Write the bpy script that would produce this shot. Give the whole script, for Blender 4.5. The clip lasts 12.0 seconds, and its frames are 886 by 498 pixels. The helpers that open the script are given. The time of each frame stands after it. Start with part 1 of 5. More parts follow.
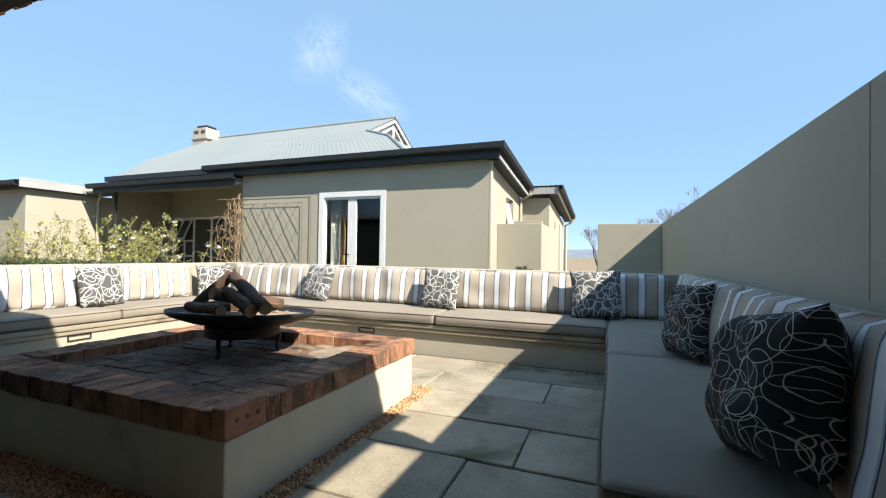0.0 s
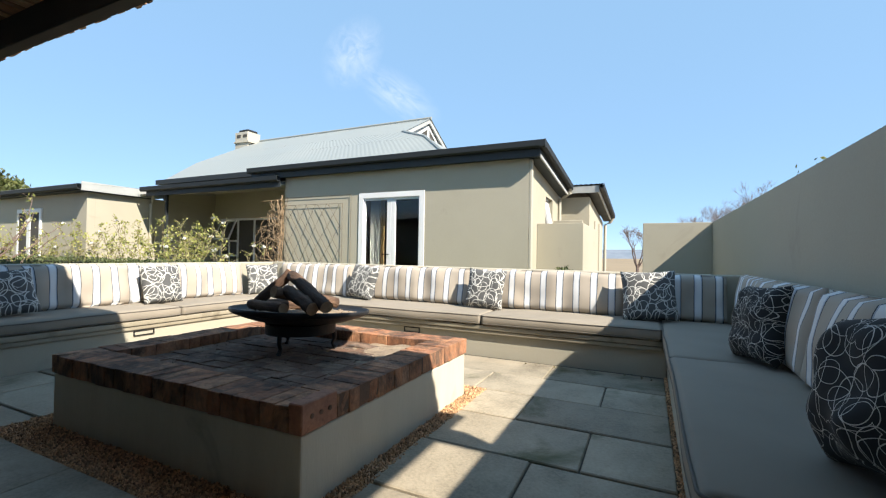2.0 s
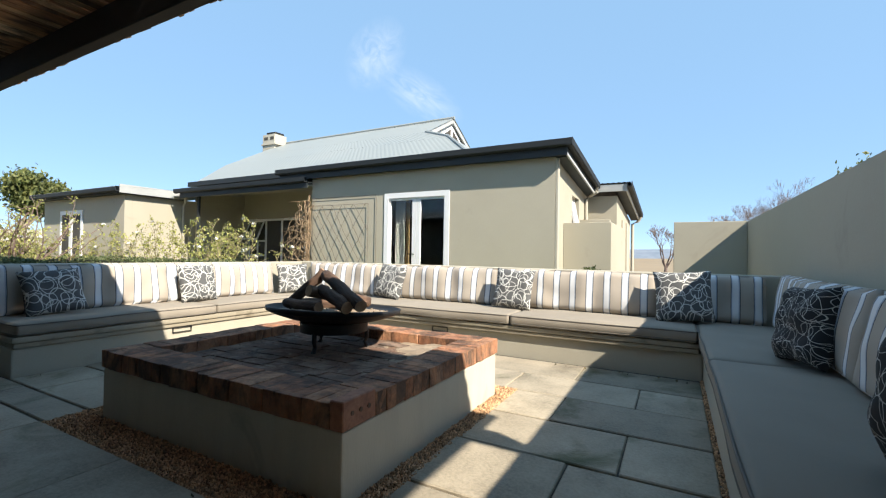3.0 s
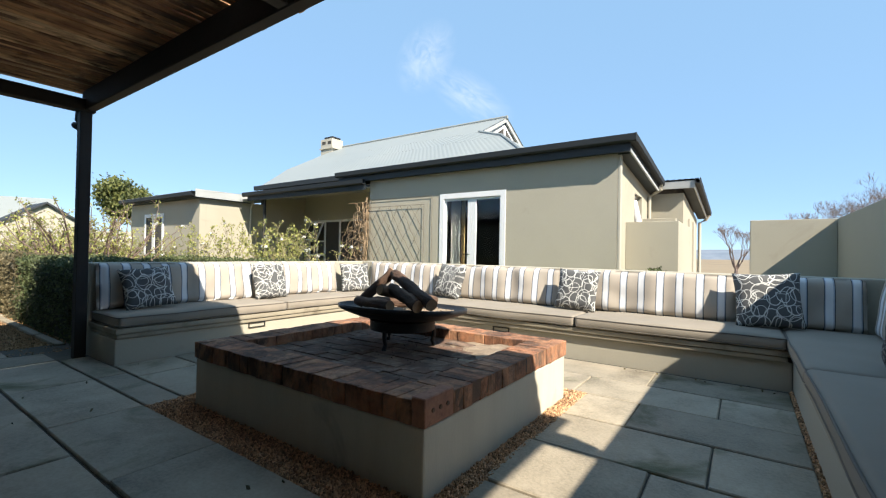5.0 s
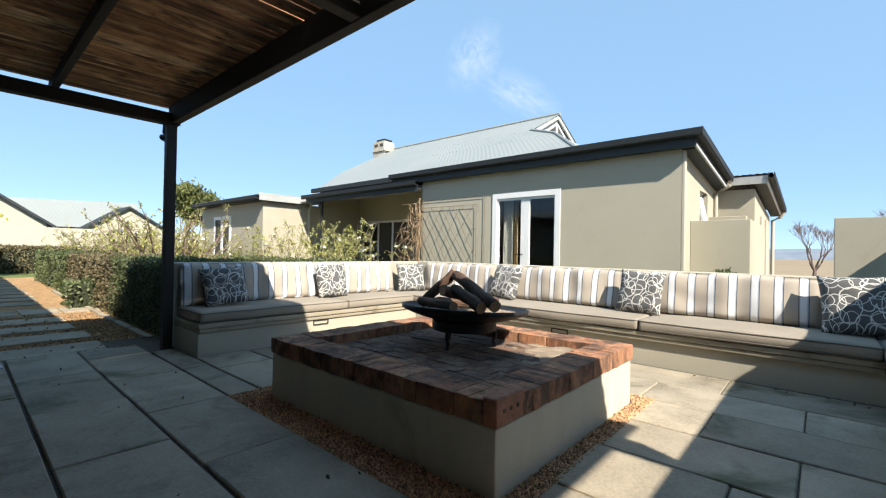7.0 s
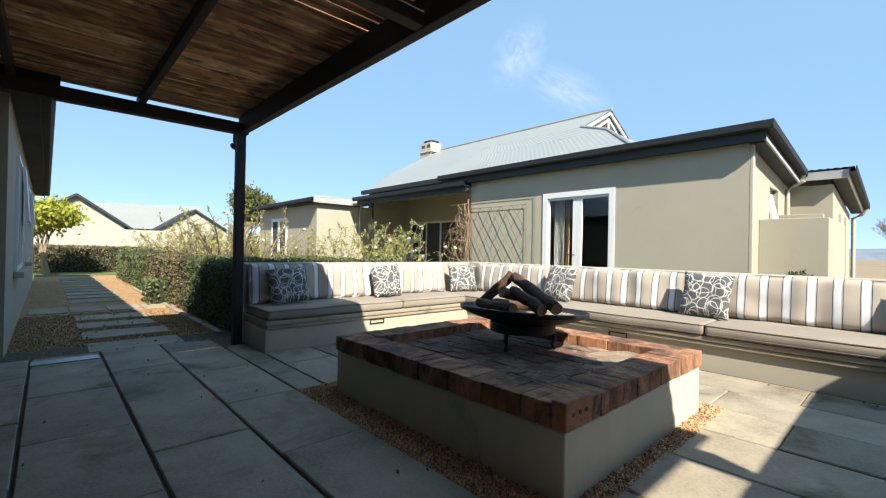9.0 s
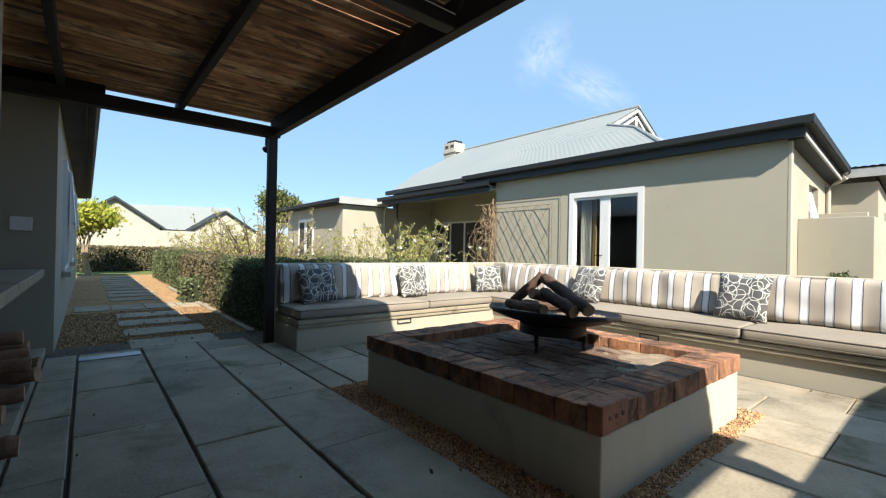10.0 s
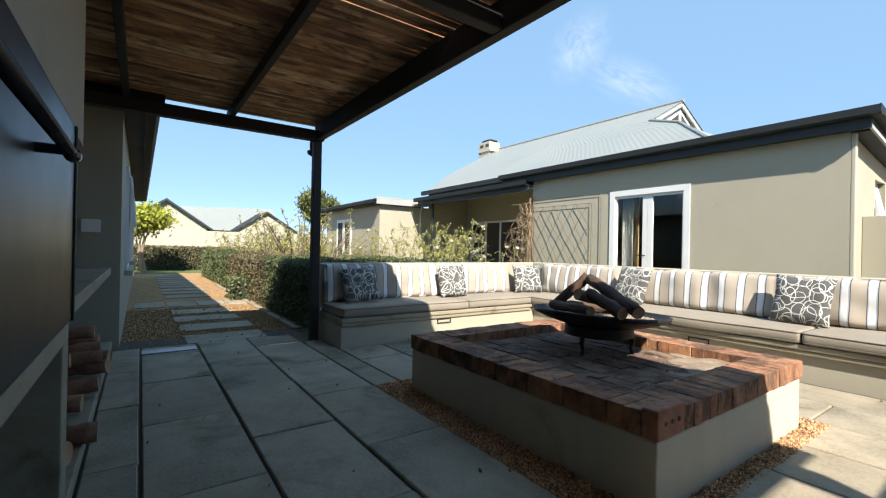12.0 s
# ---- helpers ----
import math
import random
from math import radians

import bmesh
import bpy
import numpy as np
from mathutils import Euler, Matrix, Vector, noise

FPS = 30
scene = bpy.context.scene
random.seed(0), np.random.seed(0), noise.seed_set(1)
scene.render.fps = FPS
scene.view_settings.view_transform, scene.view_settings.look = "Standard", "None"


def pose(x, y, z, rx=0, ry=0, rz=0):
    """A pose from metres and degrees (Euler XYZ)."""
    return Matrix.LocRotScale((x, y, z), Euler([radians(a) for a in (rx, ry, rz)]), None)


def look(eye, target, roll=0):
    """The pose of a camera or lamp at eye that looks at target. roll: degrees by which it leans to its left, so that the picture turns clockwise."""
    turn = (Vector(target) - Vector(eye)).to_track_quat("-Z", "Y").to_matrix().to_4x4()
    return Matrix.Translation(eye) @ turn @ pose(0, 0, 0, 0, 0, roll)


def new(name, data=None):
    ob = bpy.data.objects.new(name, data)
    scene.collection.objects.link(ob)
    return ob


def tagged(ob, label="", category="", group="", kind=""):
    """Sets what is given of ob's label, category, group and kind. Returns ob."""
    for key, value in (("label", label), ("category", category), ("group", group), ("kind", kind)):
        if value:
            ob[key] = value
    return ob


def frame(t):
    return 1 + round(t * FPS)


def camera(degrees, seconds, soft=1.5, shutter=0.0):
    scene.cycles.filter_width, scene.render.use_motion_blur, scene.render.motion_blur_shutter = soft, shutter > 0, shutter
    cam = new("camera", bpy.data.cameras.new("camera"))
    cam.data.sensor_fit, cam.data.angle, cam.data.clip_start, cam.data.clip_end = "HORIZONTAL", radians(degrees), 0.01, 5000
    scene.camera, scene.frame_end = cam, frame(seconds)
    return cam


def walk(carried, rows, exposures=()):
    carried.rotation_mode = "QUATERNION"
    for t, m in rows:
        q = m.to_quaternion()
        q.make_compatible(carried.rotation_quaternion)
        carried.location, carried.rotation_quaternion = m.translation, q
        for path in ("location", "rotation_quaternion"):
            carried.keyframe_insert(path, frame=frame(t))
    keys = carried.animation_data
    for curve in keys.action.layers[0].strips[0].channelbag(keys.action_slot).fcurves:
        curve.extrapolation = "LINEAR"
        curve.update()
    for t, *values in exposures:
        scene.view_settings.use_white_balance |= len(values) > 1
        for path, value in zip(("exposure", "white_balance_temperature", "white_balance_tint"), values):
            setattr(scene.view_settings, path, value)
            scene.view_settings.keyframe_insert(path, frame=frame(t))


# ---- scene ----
cam = camera(91.6, 12.0, soft=1.2)
PATH = [
    (0, (0.075, -0.455, 1.035), (-0.655, 1.407, 1.064), 0.9),
    (0.5, (0.033, -0.464, 1.033), (-0.721, 1.388, 1.062), 0.9),
    (1, (-0.001, -0.473, 1.033), (-0.781, 1.368, 1.061), 1.0),
    (1.5, (-0.038, -0.494, 1.032), (-0.851, 1.333, 1.061), 1.0),
    (2, (-0.077, -0.512, 1.03), (-0.938, 1.293, 1.057), 1.0),
    (2.5, (-0.108, -0.534, 1.029), (-1.02, 1.246, 1.055), 1.1),
    (3, (-0.135, -0.548, 1.029), (-1.086, 1.211, 1.053), 1.0),
    (5, (-0.24, -0.618, 1.024), (-1.387, 1.02, 1.045), 1.1),
    (5.5, (-0.257, -0.642, 1.029), (-1.452, 0.962, 1.048), 1.1),
    (6, (-0.273, -0.665, 1.034), (-1.515, 0.903, 1.051), 1.1),
    (6.5, (-0.283, -0.684, 1.034), (-1.568, 0.848, 1.051), 1.1),
    (7, (-0.296, -0.705, 1.035), (-1.619, 0.795, 1.05), 1.1),
    (9, (-0.344, -0.799, 1.048), (-1.816, 0.555, 1.058), 1.1),
    (9.5, (-0.355, -0.821, 1.051), (-1.862, 0.494, 1.06), 1.1),
    (10, (-0.368, -0.845, 1.054), (-1.909, 0.43, 1.062), 1.1),
    (10.5, (-0.38, -0.864, 1.053), (-1.951, 0.373, 1.06), 1.1),
    (11, (-0.389, -0.887, 1.056), (-1.986, 0.316, 1.062), 1.1),
    (11.5, (-0.392, -0.902, 1.054), (-2.01, 0.274, 1.059), 1.1),
    (12, (-0.398, -0.913, 1.059), (-2.034, 0.238, 1.062), 1.1),
]
walk(cam, [(t, look(eye, target, roll)) for t, eye, target, roll in PATH])

# ---- light ----
SUN = Vector((1.05, -0.41, 1.0)).normalized()
world = bpy.data.worlds.new("world")
scene.world = world
world.use_nodes = True
wn = world.node_tree
sky = wn.nodes.new("ShaderNodeTexSky")
sky.sky_type = "NISHITA"
sky.sun_disc = False
sky.sun_elevation = math.asin(SUN.z)
sky.sun_rotation = math.atan2(SUN.x, SUN.y)
sky.altitude = 4000
sky.air_density = 1.0
sky.dust_density = 0.5
sky.ozone_density = 1.0
wn.nodes["Background"].inputs[1].default_value = 0.108
haze = wn.nodes.new("ShaderNodeMix")
haze.data_type = "RGBA"
haze.inputs[0].default_value = 0.74
haze.inputs[7].default_value = (1.62, 2.80, 4.2, 1)
wn.links.new(sky.outputs[0], haze.inputs[6])
wn.links.new(haze.outputs[2], wn.nodes["Background"].inputs[0])
sun_data = bpy.data.lights.new("sun", "SUN")
sun_data.energy, sun_data.angle, sun_data.color = 5.0, radians(0.6), (1.0, 0.91, 0.78)
sun = new("sun", sun_data)
sun.matrix_world = look(SUN * 60, (0, 0, 0))
scene.view_settings.exposure = 1.22

# ---- materials ----


def mat(name, build):
    m = bpy.data.materials.new(name)
    m.use_nodes = True
    nt = m.node_tree
    b = nt.nodes["Principled BSDF"]
    build(nt, b)
    return m


def nd(nt, kind, **kw):
    n = nt.nodes.new(kind)
    for k, v in kw.items():
        if k in ("scale", "detail", "rough", "distort", "rand"):
            n.inputs[{"scale": "Scale", "detail": "Detail", "rough": "Roughness", "distort": "Distortion", "rand": "Randomness"}[k]].default_value = v
        elif k == "op":
            n.operation = v
        elif k == "feature":
            n.feature = v
    return n


def coords(nt, stretch=(1, 1, 1), offset=(0, 0, 0), rot=(0, 0, 0), own=False):
    """Object coordinates; own: moved along by the piece's own random number."""
    tc = nt.nodes.new("ShaderNodeTexCoord")
    mp = nt.nodes.new("ShaderNodeMapping")
    mp.inputs[3].default_value, mp.inputs[1].default_value, mp.inputs[2].default_value = stretch, offset, rot
    if own:
        oi = nt.nodes.new("ShaderNodeObjectInfo")
        mul = nt.nodes.new("ShaderNodeVectorMath")
        mul.operation = "SCALE"
        mul.inputs[0].default_value = (17.0, 31.0, 11.0)
        nt.links.new(oi.outputs["Random"], mul.inputs["Scale"])
        add = nt.nodes.new("ShaderNodeVectorMath")
        nt.links.new(tc.outputs["Object"], add.inputs[0])
        nt.links.new(mul.outputs[0], add.inputs[1])
        nt.links.new(add.outputs[0], mp.inputs[0])
    else:
        nt.links.new(tc.outputs["Object"], mp.inputs[0])
    return mp.outputs[0]


def spot(nt, stretch=(1, 1, 1), offset=(0, 0, 0)):
    """The place itself as texture space, for stains that run across many pieces."""
    ge = nt.nodes.new("ShaderNodeNewGeometry")
    mp = nt.nodes.new("ShaderNodeMapping")
    mp.inputs[1].default_value = offset
    mp.inputs[3].default_value = stretch
    nt.links.new(ge.outputs["Position"], mp.inputs[0])
    return mp.outputs[0]


def tex(nt, vec, scale, detail=5, rough=0.55, distort=0.0):
    n = nd(nt, "ShaderNodeTexNoise", scale=scale, detail=detail, rough=rough, distort=distort)
    nt.links.new(vec, n.inputs["Vector"])
    return n.outputs[0]


def ramp(nt, fac, stops):
    n = nt.nodes.new("ShaderNodeValToRGB")
    while len(n.color_ramp.elements) < len(stops):
        n.color_ramp.elements.new(0.5)
    for e, (p, c) in zip(n.color_ramp.elements, stops):
        e.position = p
        e.color = (*c, 1) if len(c) == 3 else (c[0], c[0], c[0], 1)
    nt.links.new(fac, n.inputs[0])
    return n.outputs[0]


def mix(nt, fac, a, b, mode="MIX"):
    n = nt.nodes.new("ShaderNodeMix")
    n.data_type, n.blend_type = "RGBA", mode
    for sock, v in ((n.inputs[0], fac), (n.inputs[6], a), (n.inputs[7], b)):
        if isinstance(v, (int, float)):
            sock.default_value = v
        elif isinstance(v, tuple):
            sock.default_value = (*v, 1)
        else:
            nt.links.new(v, sock)
    return n.outputs[2]


def math_node(nt, op, a, b=None):
    n = nt.nodes.new("ShaderNodeMath")
    n.operation = op
    for i, v in enumerate((a, b)):
        if v is None:
            continue
        if isinstance(v, (int, float)):
            n.inputs[i].default_value = v
        else:
            nt.links.new(v, n.inputs[i])
    return n.outputs[0]


def bump(nt, b, height, strength, dist=0.01):
    n = nt.nodes.new("ShaderNodeBump")
    n.inputs["Strength"].default_value = strength
    n.inputs["Distance"].default_value = dist
    nt.links.new(height, n.inputs["Height"])
    nt.links.new(n.outputs[0], b.inputs["Normal"])


def surface(name, stops, scale, rough=0.8, metal=0.0, fine=40.0, bump_amount=0.2, stretch=(1, 1, 1), own=False, stain=None, dist=0.004, island=0.0):
    """A surface with a broad mottle, a fine grain, and, where given, stains (colour, scale, share)."""
    def build(nt, b):
        vec = coords(nt, stretch, own=own)
        broad = tex(nt, vec, scale, 6, 0.6, 0.3)
        grain = tex(nt, vec, fine, 4, 0.6)
        f = math_node(nt, "ADD", math_node(nt, "MULTIPLY", broad, 0.7), math_node(nt, "MULTIPLY", grain, 0.3))
        c = ramp(nt, f, stops)
        if stain:
            s = tex(nt, coords(nt, own=own, offset=(3, 7, 1)), stain[1], 5, 0.65, 0.6)
            c = mix(nt, ramp(nt, s, [(stain[2], (0,)), (min(1, stain[2] + 0.16), (1,))]), c, stain[0])
        if own:
            oi = nt.nodes.new("ShaderNodeObjectInfo")
            c = mix(nt, 1.0, c, ramp(nt, oi.outputs["Random"], [(0, (0.8,)), (1, (1.15,))]), "MULTIPLY")
        if island:
            ge = nt.nodes.new("ShaderNodeNewGeometry")
            c = mix(nt, 1.0, c, ramp(nt, ge.outputs["Random Per Island"], [(0, (1 - island,)), (1, (1 + island,))]), "MULTIPLY")
        nt.links.new(c, b.inputs["Base Color"])
        nt.links.new(ramp(nt, broad, [(0.2, (max(0, rough - 0.1),)), (0.8, (min(1, rough + 0.1),))]), b.inputs["Roughness"])
        b.inputs["Metallic"].default_value = metal
        bump(nt, b, grain, bump_amount, dist)
    return mat(name, build)


PLASTER = surface("painted_plaster", [(0.25, (0.328, 0.303, 0.238)), (0.75, (0.393, 0.365, 0.291))], 0.7, 0.85, fine=60, bump_amount=0.25, stain=((0.295, 0.270, 0.213), 1.3, 0.62))
PLINTH = surface("stained_plaster", [(0.25, (0.441, 0.410, 0.331)), (0.55, (0.514, 0.478, 0.389)), (0.8, (0.557, 0.520, 0.420))], 3.0, 0.88, fine=60, bump_amount=0.3, stretch=(2.5, 2.5, 0.35), stain=((0.347, 0.315, 0.252), 2.2, 0.60))
PLASTER_PALE = surface("pale_plaster", [(0.25, (0.361, 0.336, 0.276)), (0.75, (0.424, 0.400, 0.336))], 0.7, 0.85, fine=50, bump_amount=0.2)
WHITE = surface("white_paint", [(0.3, (0.639, 0.648, 0.657)), (0.7, (0.709, 0.717, 0.726))], 2.0, 0.45, fine=90, bump_amount=0.05)
GUTTER = surface("charcoal_metal", [(0.3, (0.006, 0.009, 0.012)), (0.7, (0.011, 0.015, 0.018))], 1.5, 0.7, fine=50, bump_amount=0.05)
FASCIA_PALE = surface("pale_fascia_board", [(0.3, (0.297, 0.310, 0.306)), (0.7, (0.378, 0.392, 0.387))], 1.5, 0.55, fine=50, bump_amount=0.08)
FASCIA = surface("slate_fascia_board", [(0.3, (0.014, 0.020, 0.026)), (0.7, (0.024, 0.031, 0.037))], 1.5, 0.7, fine=50, bump_amount=0.08)
ROOF = surface("roof_sheeting", [(0.3, (0.209, 0.230, 0.225)), (0.7, (0.250, 0.270, 0.262))], 0.5, 0.5, fine=30, bump_amount=0.05, stretch=(1, 0.3, 1))
SLAB = surface("stone_slab", [(0.30, (0.139, 0.120, 0.085)), (0.48, (0.283, 0.244, 0.180)), (0.72, (0.414, 0.356, 0.266))], 2.2, 0.8, fine=55, bump_amount=0.5, own=True, stain=((0.098, 0.098, 0.047), 1.7, 0.555), dist=0.006)
BED = surface("mortar_bed", [(0.3, (0.05, 0.045, 0.035)), (0.7, (0.10, 0.09, 0.07))], 6, 0.95, fine=80, bump_amount=0.5)
STONES = surface("brown_pea_gravel", [(0.3, (0.33, 0.185, 0.095)), (0.7, (0.58, 0.37, 0.21))], 9, 0.85, fine=60, bump_amount=0.3, island=0.65)
DIRT = surface("dark_path_gravel", [(0.3, (0.15, 0.088, 0.042)), (0.7, (0.42, 0.27, 0.14))], 9, 0.9, fine=60, bump_amount=0.3, island=0.5)
YARD = surface("gravel_yard", [(0.3, (0.17, 0.095, 0.045)), (0.5, (0.36, 0.22, 0.10)), (0.7, (0.54, 0.35, 0.175))], 14, 0.95, fine=120, bump_amount=0.9, stain=((0.11, 0.085, 0.05), 1.6, 0.6), dist=0.02)
GRASS = surface("lawn_grass", [(0.3, (0.06, 0.085, 0.02)), (0.7, (0.16, 0.20, 0.05))], 3, 0.95, fine=90, bump_amount=0.9, dist=0.03)
VELD = surface("dry_veld", [(0.3, (0.17, 0.125, 0.075)), (0.55, (0.25, 0.19, 0.115)), (0.75, (0.11, 0.105, 0.06))], 0.02, 0.95, fine=0.6, bump_amount=0.2)
# blue-grey of the air haze is put into the hills' own colour
HILL = surface("haze_tinted_hillside", [(0.3, (0.11, 0.145, 0.19)), (0.55, (0.17, 0.20, 0.24)), (0.75, (0.24, 0.24, 0.24))], 0.01, 1.0, fine=0.05, bump_amount=0.0)
LEDGE = surface("cast_seat_slab", [(0.3, (0.232, 0.201, 0.144)), (0.7, (0.336, 0.300, 0.228))], 2.0, 0.8, fine=50, bump_amount=0.3, stretch=(1, 1, 3), stain=((0.152, 0.124, 0.084), 3.0, 0.54))
TAUPE = surface("taupe_canvas", [(0.3, (0.210, 0.183, 0.145)), (0.7, (0.268, 0.234, 0.187))], 2.5, 0.9, fine=300, bump_amount=0.25, dist=0.002)
PIPING = surface("dark_piping", [(0.3, (0.10, 0.09, 0.075)), (0.7, (0.15, 0.135, 0.115))], 8, 0.9, fine=200)
BEAM = surface("dark_stained_beam", [(0.3, (0.010, 0.008, 0.007)), (0.7, (0.024, 0.019, 0.016))], 2.0, 0.75, fine=30, bump_amount=0.2, stretch=(0.3, 1, 1))
IRON = surface("blackened_iron", [(0.3, (0.010, 0.010, 0.011)), (0.7, (0.028, 0.027, 0.027))], 6, 0.55, metal=0.3, fine=60, bump_amount=0.3)
STEEL = surface("black_steel_sheet", [(0.3, (0.006, 0.006, 0.007)), (0.7, (0.012, 0.012, 0.014))], 1.2, 0.42, fine=20, bump_amount=0.03)
ROD = surface("polished_rod", [(0.3, (0.010, 0.010, 0.011)), (0.7, (0.018, 0.018, 0.02))], 4, 0.28, metal=0.0, fine=40, bump_amount=0.05)
BARK = surface("log_bark", [(0.3, (0.018, 0.011, 0.008)), (0.5, (0.085, 0.048, 0.03)), (0.7, (0.24, 0.15, 0.095))], 9, 0.9, fine=38, bump_amount=1.0, stretch=(1, 1, 0.25), own=True, dist=0.015)
CUT = surface("cut_wood_end", [(0.3, (0.26, 0.14, 0.07)), (0.7, (0.50, 0.32, 0.18))], 12, 0.85, fine=80, bump_amount=0.3)
SPLIT = surface("split_firewood", [(0.3, (0.13, 0.06, 0.035)), (0.7, (0.34, 0.19, 0.12))], 8, 0.9, fine=40, bump_amount=0.6, own=True, dist=0.01)
BRANCH = surface("winter_branch", [(0.3, (0.11, 0.08, 0.068)), (0.7, (0.22, 0.16, 0.13))], 9, 0.9, fine=60, bump_amount=0.4)
TWIG = surface("twig_bark", [(0.3, (0.14, 0.11, 0.07)), (0.7, (0.30, 0.25, 0.17))], 9, 0.9, fine=60, bump_amount=0.4)
# near-black colour stands in for the shade inside rooms, vents and flues
UNLIT = surface("unlit_interior", [(0.3, (0.035, 0.032, 0.028)), (0.7, (0.07, 0.064, 0.056))], 1.0, 0.9, fine=30)
CURTAIN = surface("pale_curtain", [(0.3, (0.522, 0.522, 0.494)), (0.7, (0.646, 0.646, 0.617))], 3, 0.9, fine=60)
TAN = surface("tan_curtain_edge", [(0.3, (0.55, 0.38, 0.17)), (0.7, (0.62, 0.45, 0.22))], 3, 0.9, fine=60)
WIRE = surface("rusty_wire", [(0.3, (0.06, 0.05, 0.04)), (0.7, (0.13, 0.11, 0.085))], 9, 0.7, fine=60)
BOX = surface("pale_plastic", [(0.3, (0.72, 0.72, 0.68)), (0.7, (0.80, 0.80, 0.76))], 3, 0.5, fine=60, bump_amount=0.03)
# blue and pale mottle stand in for sky reflected in the plate
PLATE = surface("sky_tinted_plate", [(0.3, (0.12, 0.14, 0.19)), (0.7, (0.34, 0.38, 0.45))], 14, 0.4, metal=0.5, fine=60, bump_amount=0.1)


def leaf_mat(name, dark, light, island=0.5):
    def build(nt, b):
        ge = nt.nodes.new("ShaderNodeNewGeometry")
        broad = tex(nt, coords(nt), 1.6, 4)
        c = ramp(nt, ge.outputs["Random Per Island"], [(0, dark), (1, light)])
        c = mix(nt, 1.0, c, ramp(nt, broad, [(0.3, (0.6,)), (0.7, (1.3,))]), "MULTIPLY")
        nt.links.new(c, b.inputs["Base Color"])
        b.inputs["Roughness"].default_value = 0.6
        tr = nt.nodes.new("ShaderNodeBsdfTranslucent")
        nt.links.new(c, tr.inputs[0])
        ms = nt.nodes.new("ShaderNodeMixShader")
        ms.inputs[0].default_value = 0.3
        nt.links.new(b.outputs[0], ms.inputs[1])
        nt.links.new(tr.outputs[0], ms.inputs[2])
        nt.links.new(ms.outputs[0], nt.nodes["Material Output"].inputs[0])
    return mat(name, build)


LEAF_HEDGE = leaf_mat("hedge_leaf", (0.035, 0.055, 0.018), (0.16, 0.19, 0.08))
LEAF_BROWN = leaf_mat("winter_hedge_leaf", (0.065, 0.055, 0.025), (0.24, 0.20, 0.11))
LEAF_ROSE = leaf_mat("rose_leaf", (0.16, 0.18, 0.04), (0.46, 0.46, 0.15))
LEAF_TREE = leaf_mat("tree_leaf", (0.05, 0.075, 0.02), (0.20, 0.21, 0.065))
LEAF_LIME = leaf_mat("lime_leaf", (0.22, 0.27, 0.03), (0.46, 0.45, 0.07))
VINE = surface("creeper_stem", [(0.3, (0.13, 0.085, 0.05)), (0.7, (0.34, 0.25, 0.155))], 9, 0.9, fine=60, bump_amount=0.3)
CANE = surface("pale_rose_cane", [(0.3, (0.17, 0.145, 0.08)), (0.7, (0.30, 0.25, 0.15))], 9, 0.9, fine=60, bump_amount=0.3)
PETAL = leaf_mat("white_petal", (0.7, 0.7, 0.68), (0.85, 0.85, 0.82))


def glass_build(nt, b):
    b.inputs["Base Color"].default_value = (0.85, 0.9, 0.9, 1)
    b.inputs["Roughness"].default_value = 0.02
    b.inputs["Transmission Weight"].default_value = 1.0
    b.inputs["IOR"].default_value = 1.35


GLASS = mat("window_glass", glass_build)


def brick_build(nt, b):
    vec = coords(nt, own=True)
    oi = nt.nodes.new("ShaderNodeObjectInfo")
    c = ramp(nt, oi.outputs["Random"], [(0, (0.33, 0.14, 0.07)), (0.4, (0.43, 0.195, 0.10)), (0.75, (0.50, 0.25, 0.13)), (1, (0.40, 0.22, 0.135))])
    m = tex(nt, vec, 16, 6, 0.75, 0.2)
    c = mix(nt, 1.0, c, ramp(nt, m, [(0.25, (0.55,)), (0.75, (1.3,))]), "MULTIPLY")
    dust = tex(nt, spot(nt, offset=(1, 8, 3)), 24, 6, 0.8, 0.2)
    c = mix(nt, ramp(nt, dust, [(0.48, (0,)), (0.66, (0.65,))]), c, (0.25, 0.165, 0.11))
    soot = tex(nt, spot(nt, (1, 1, 0.6), (5, 2, 9)), 4.8, 9, 0.74, 0.4)
    c = mix(nt, ramp(nt, soot, [(0.43, (0,)), (0.59, (0.86,))]), c, (0.042, 0.029, 0.022))
    nt.links.new(c, b.inputs["Base Color"])
    b.inputs["Roughness"].default_value = 0.92
    bump(nt, b, tex(nt, vec, 55, 6, 0.8), 0.9, 0.008)


BRICK = mat("fired_brick", brick_build)
CORNER = surface("clean_brick", [(0.25, (0.16, 0.075, 0.045)), (0.5, (0.33, 0.15, 0.09)), (0.75, (0.45, 0.225, 0.135))], 14, 0.9, fine=60, bump_amount=0.7, stain=((0.09, 0.05, 0.035), 14, 0.58))


